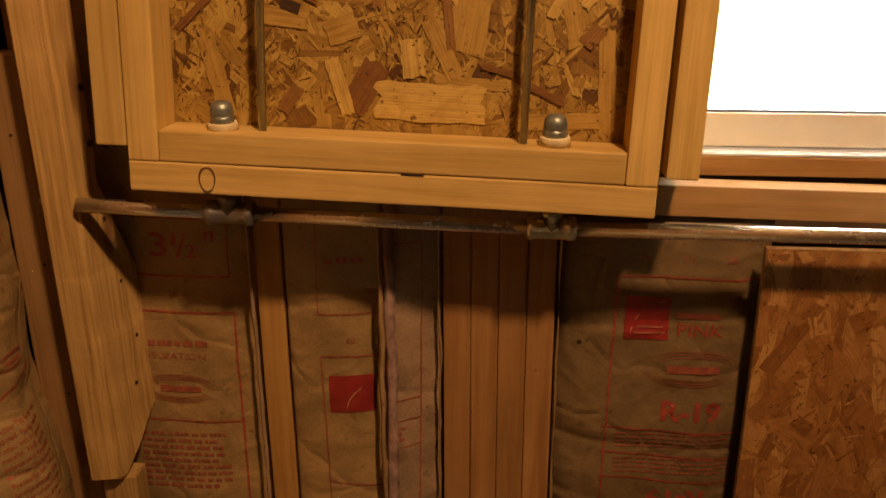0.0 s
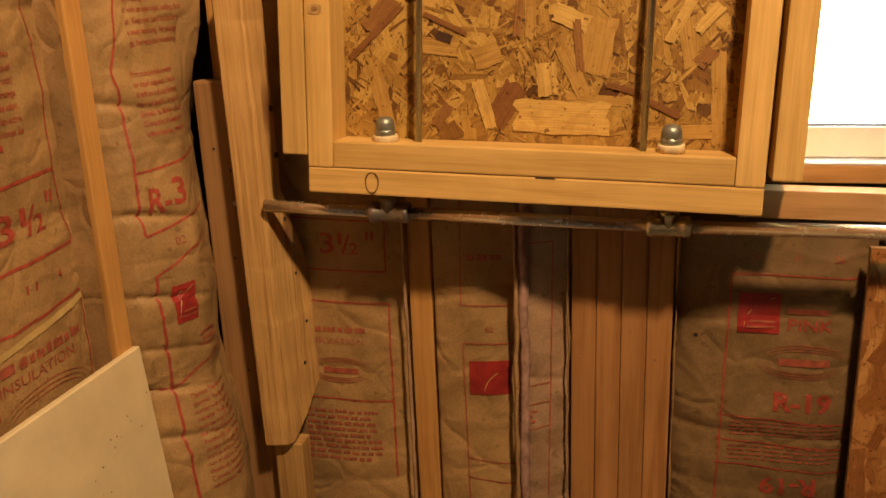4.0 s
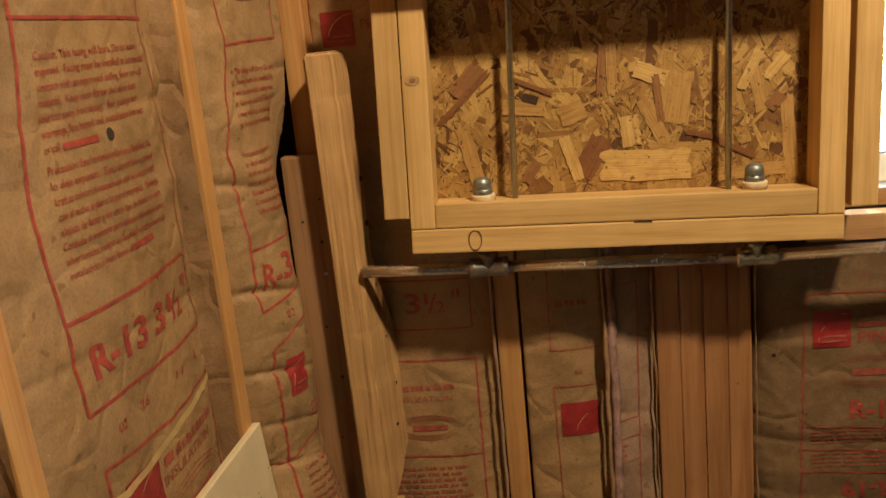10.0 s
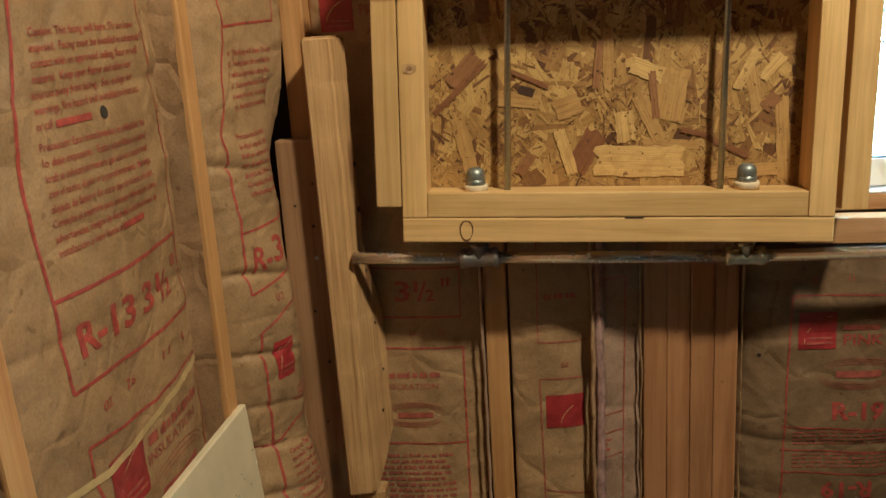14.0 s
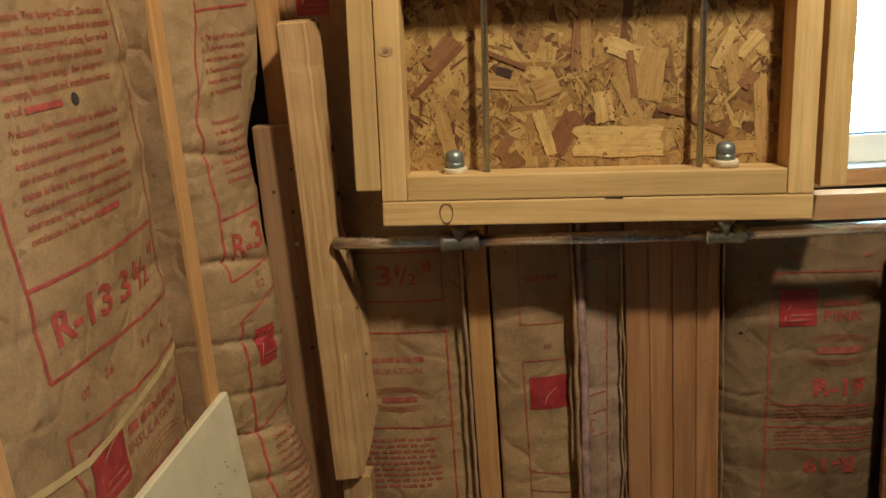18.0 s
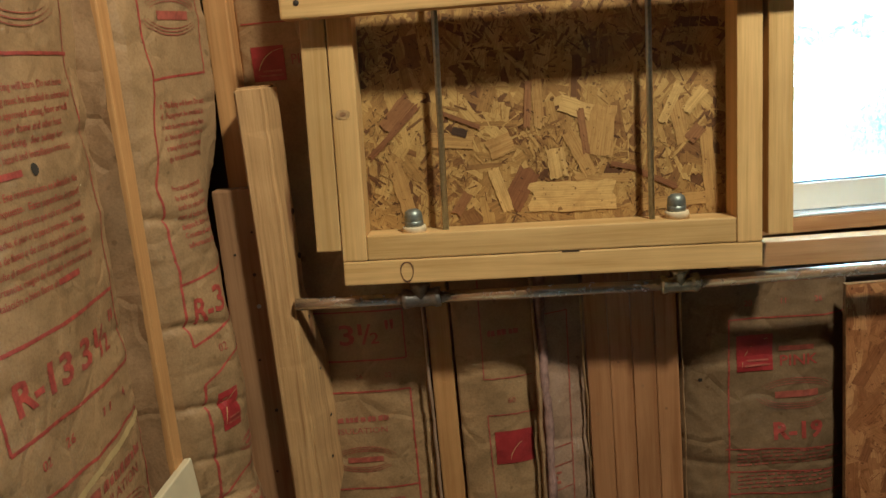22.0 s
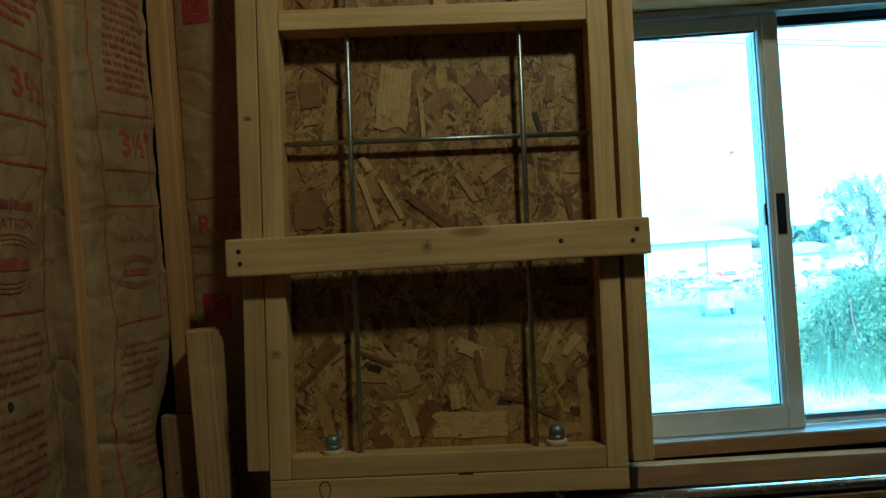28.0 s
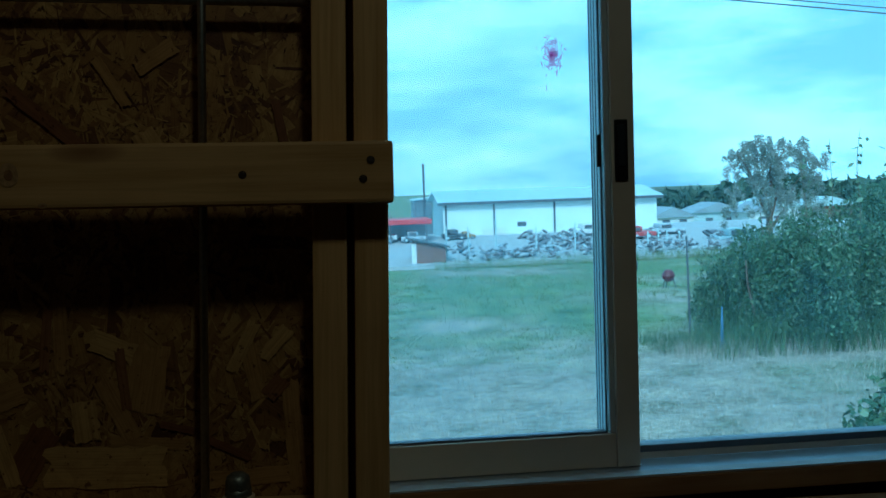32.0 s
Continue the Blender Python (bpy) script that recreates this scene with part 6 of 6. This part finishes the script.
bpart("box", box(8.14, 9.08, 32.7, 33.7, GZ + 0.28, GZ + 0.96, 0.04), CARTP, cart)
bpart("lid", box(8.10, 9.12, 32.66, 33.74, GZ + 0.96, GZ + 1.01, 0.02), METALD, cart, "dark lid")
bpart("lamp", box(8.42, 8.58, 32.67, 32.699, GZ + 0.55, GZ + 0.68), REDP, cart, "red lamp")
bpart("hatch", box(8.78, 8.86, 32.67, 32.699, GZ + 0.62, GZ + 0.76), METALD, cart, "small dark hatch")
bpart("drawbar", rod((8.6, 32.7, GZ + 0.27), (8.6, 31.9, GZ + 0.16), 0.03, 8), METALD, cart)
for x in (8.02, 9.10):
    wo = part("wheel", lathe([(0.10, 0), (0.2, 0.01), (0.22, 0.03), (0.22, 0.09), (0.2, 0.11), (0.10, 0.12)], 16, "x"), METALD)
    wo.matrix_world = Matrix.Translation((x, 33.2, GZ + 0.22))
    under(wo, cart)
cart.location += Vector((-0.58, -2.4, 0))
rnd = random.Random(77)
PALEJ = plain("faded_scrap", (0.46, 0.51, 0.55), 0.7, 0.1, 0.4, 7)
for k in range(160):
    if k < 84:
        x, y = rnd.uniform(2.4, 21), 38.2 + 4.5 * rnd.random() ** 2
    elif k < 100:
        x, y = rnd.gauss(4.9, 0.5), rnd.uniform(38.6, 39.4)
    elif k < 140:
        x, y = rnd.uniform(6.0, 9.2), rnd.uniform(40.0, 44.5)
    else:
        x, y = rnd.uniform(9.4, 15.5), rnd.uniform(38.4, 44.5)
    s = group_empty("scrap_pile", Matrix.Translation((x, y, yard_z(y))), "heap of dark scrap timber and metal in the yard", "scrap pile", "yard scrap")
    for q in range(4):
        mt = rnd.choice((JUNK, JUNK, METALD, PALEJ, PALEJ, JUNK))
        w, d_, h_ = rnd.uniform(0.05, 0.24), rnd.uniform(0.02, 0.11), rnd.uniform(0.02, 0.13)
        b_ = part("scrap", box(-w, w, -d_, d_, 0, h_, 0.015, 1), mt, s)
        b_.matrix_local = Matrix.Translation((rnd.uniform(-0.35, 0.35), rnd.uniform(-0.2, 0.2), 0.10 * q)) @ pose(0, 0, 0, rnd.uniform(-25, 25), rnd.uniform(-40, 40), rnd.uniform(0, 180))
grass(1.5, 22, 36.3, 38.4, 2600, 8, 0.42, GREENG, "tall weeds along the edge of the yard")
grass(3.5, 20, 38.4, 40.5, 1200, 9, 0.5, LEAF_GREY, "grey weeds among the scrap")
for x, h in ((11.4, 1.2), (11.9, 1.3), (12.3, 1.25), (12.9, 1.1), (3.1, 1.7), (4.35, 2.0), (2.1, 1.8), (6.2, 1.6), (8.0, 1.7)):
    tagged(part("yard_post", rod((x, 39.6, GZ), (x, 39.6, GZ + h), 0.04, 8), METALR), "thin grey post in the yard", "post", "yard posts")
tagged(part("light_pole", rod((1.3, 50, GZ), (1.3, 50, GZ + 5.2), 0.06, 8), METALD), "tall thin light pole", "pole")

# small things on the lawn
grill = group_empty("kettle_grill", Matrix.Translation((7.3, 22.1, GZ)), "dark red kettle grill on thin legs", "grill")
bpy.context.view_layer.update()
kb = part("bowl", lathe([(0.02, -0.26), (0.14, -0.22), (0.23, -0.1), (0.26, 0.0), (0.23, 0.1), (0.14, 0.22), (0.02, 0.26)], 18), plain("grill_enamel", (0.10, 0.02, 0.03), 0.35, 0, 0.2, 8))
kb.matrix_world = Matrix.Translation((7.3, 22.1, GZ + 0.46)) @ Matrix.Scale(0.66, 4)
under(kb, grill)
for dx, dy in ((-0.22, -0.1), (0.22, -0.1), (0, 0.22)):
    bpart("leg", rod((7.3 + dx * 0.5, 22.1 + dy * 0.5, GZ + 0.38), (7.3 + dx, 22.1 + dy, GZ + 0.0), 0.015, 6), METALD, grill)
tagged(part("garden_stake", rod((5.34, 14.0, GZ), (5.30, 14.0, GZ + 1.75), 0.018, 8), METALD), "thin dark stake on the lawn", "stake")
tagged(part("blue_post", limb((5.27, 12.2, GZ), (5.28, 12.2, GZ + 0.72), 0.034, 0.012, 5, 0.01), plain("blue_plastic", (0.12, 0.20, 0.36), 0.5, 0, 0.2, 6)), "small blue plastic post by the shrub", "post")
# houses, tree line and hill far off
FARROOF = plain("far_grey_shingle", (0.30, 0.34, 0.38), 0.7, 0, 0.15, 2)
for k, (x, y, w, h, mt) in enumerate(((27.0, 82, 5, 1.6, METALR), (33.5, 86, 6, 1.9, WHITEP), (31.0, 78, 3.5, 1.5, WHITEP), (40.5, 88, 6, 1.8, BROWNP), (22.5, 80, 4, 1.3, WHITEP))):
    hs = group_empty("house", Matrix.Translation((x, y, GZ)), "small far house with a low pitched roof", "house", "far houses")
    bpy.context.view_layer.update()
    bpart("walls", box(x, x + w, y, y + 4, GZ - 0.4, GZ + h), mt, hs)
    rm = bmesh.new()
    a = [rm.verts.new(c) for c in ((x - 0.3, y - 0.3, GZ + h), (x + w + 0.3, y - 0.3, GZ + h), (x + w / 2, y - 0.3, GZ + h + 0.95))]
    b = [rm.verts.new(c) for c in ((x - 0.3, y + 4.3, GZ + h), (x + w + 0.3, y + 4.3, GZ + h), (x + w / 2, y + 4.3, GZ + h + 0.95))]
    rm.faces.new(a)
    rm.faces.new(b[::-1])
    for q in range(3):
        rm.faces.new((a[q], a[(q + 1) % 3], b[(q + 1) % 3], b[q]))
    bmesh.ops.recalc_face_normals(rm, faces=rm.faces[:])
    bpart("roof", rm, METALR if k % 2 else FARROOF, hs)
    for q in (0.25, 0.65):
        bpart("window", box(x + w * q, x + w * q + 0.7, y - 0.03, y - 0.001, GZ + 0.5, GZ + 1.1), METALD, hs)
FAR = leafmat("far_tree", [(0, (0.030, 0.055, 0.030)), (1, (0.075, 0.11, 0.06))])
rnd = random.Random(5)
vs, fs = [], []
for k in range(16000):
    a = radians(rnd.uniform(-30, 60))
    d = rnd.uniform(118, 130)
    top = 3.4 + 2.6 * math.exp(-((math.degrees(a) - 24) / 8) ** 2) + 1.6 * noise.noise(Vector((a * 14, 0, 2))) + 0.9 * noise.noise(Vector((a * 50, 0, 4)))
    top *= 0.25 + 0.75 * min(1.0, max(0.0, (math.degrees(a) - 8.0) / 5.0))
    c = Vector((d * math.sin(a), d * math.cos(a), GZ - 0.5 + max(0.4, top) * rnd.random() ** 0.6))
    s = rnd.uniform(0.25, 0.6)
    i = len(vs)
    vs += [tuple(c + Vector((rnd.gauss(0, s), rnd.gauss(0, s), rnd.gauss(0, s)))) for _ in range(3)]
    fs.append((i, i + 1, i + 2))
me = bpy.data.meshes.new("far_trees")
me.from_pydata(vs, [], fs)
me.materials.append(FAR)
tagged(new("far_trees", me), "dark line of far trees", "trees", kind="stuff")
HILL = plain("hillside", (0.13, 0.15, 0.10), 0.95, 0, 0.25, 0.02, 0.1, 0)
bm = bmesh.new()
rows = []
for i in range(81):
    a = radians(-45 + 120 * i / 80)
    h = 10 + 7 * noise.noise(Vector((a * 3, 1, 0))) + 2 * noise.noise(Vector((a * 12, 4, 0))) + 5 * math.exp(-((math.degrees(a) - 18) / 7) ** 2)
    h *= 0.12 + 0.88 * min(1.0, max(0.0, (math.degrees(a) - 8.0) / 6.0))
    rows.append([bm.verts.new((d * math.sin(a), d * math.cos(a), z)) for d, z in ((420, GZ - 2), (560, GZ + h * 0.7), (640, GZ + h), (760, GZ - 2))])
for p_, q_ in zip(rows, rows[1:]):
    for k in range(3):
        bm.faces.new((p_[k], q_[k], q_[k + 1], p_[k + 1]))
bmesh.ops.recalc_face_normals(bm, faces=bm.faces[:])
tagged(part("backdrop", bm, HILL, smooth=True), "low far hills", "hills", kind="structure")

# overhead wires between two poles
for x, y, z in ((-5.0, 12.0, 5.9), (16.0, 12.0, 3.9)):
    pole = group_empty("utility_pole", Matrix.Translation((x, y, GZ)), "weathered wooden utility pole", "pole", "utility poles")
    bpy.context.view_layer.update()
    bpart("post", rod((x, y, GZ - 0.3), (x, y, z), 0.11, 12), BARK, pole)
    bpart("crossarm", box(x - 0.05, x + 0.05, y - 0.5, y + 0.5, z - 0.42, z - 0.30, 0.01), BARK, pole)
for dz, r in ((0.0, 0.010), (0.05, 0.008)):
    cu = bmesh.new()
    a, b = Vector((-5.0, 12.0, 5.60 + dz)), Vector((16.0, 12.0, 3.50 + dz * 2))
    pts = [a.lerp(b, k / 30) - Vector((0, 0, 0.02 * math.sin(math.pi * k / 30))) for k in range(31)]
    for q, w in zip(pts, pts[1:]):
        add_bm(cu, rod(q, w, r, 6))
    tagged(part("overhead_wire", cu, METALD), "dark overhead wire strung between wooden poles", "wire", "overhead wires")

# the land falls away gently towards the yard: set everything out there on that slope
for ob in [o for o in scene.objects if o not in indoors and o.parent is None]:
    if ob.type == "EMPTY":
        q = ob.location.y + 1.0
        ob.location.x += 0.0617 * q
        ob.location.z -= 0.031 * q
    elif ob.type == "MESH":
        co = np.empty(len(ob.data.vertices) * 3)
        ob.data.vertices.foreach_get("co", co)
        co = co.reshape(-1, 3)
        q = np.clip(co[:, 1] + 1.0, 0.0, 1000.0)
        co[:, 0] += 0.0617 * q
        co[:, 2] -= 0.031 * q
        ob.data.vertices.foreach_set("co", co.reshape(-1))
        ob.data.update()
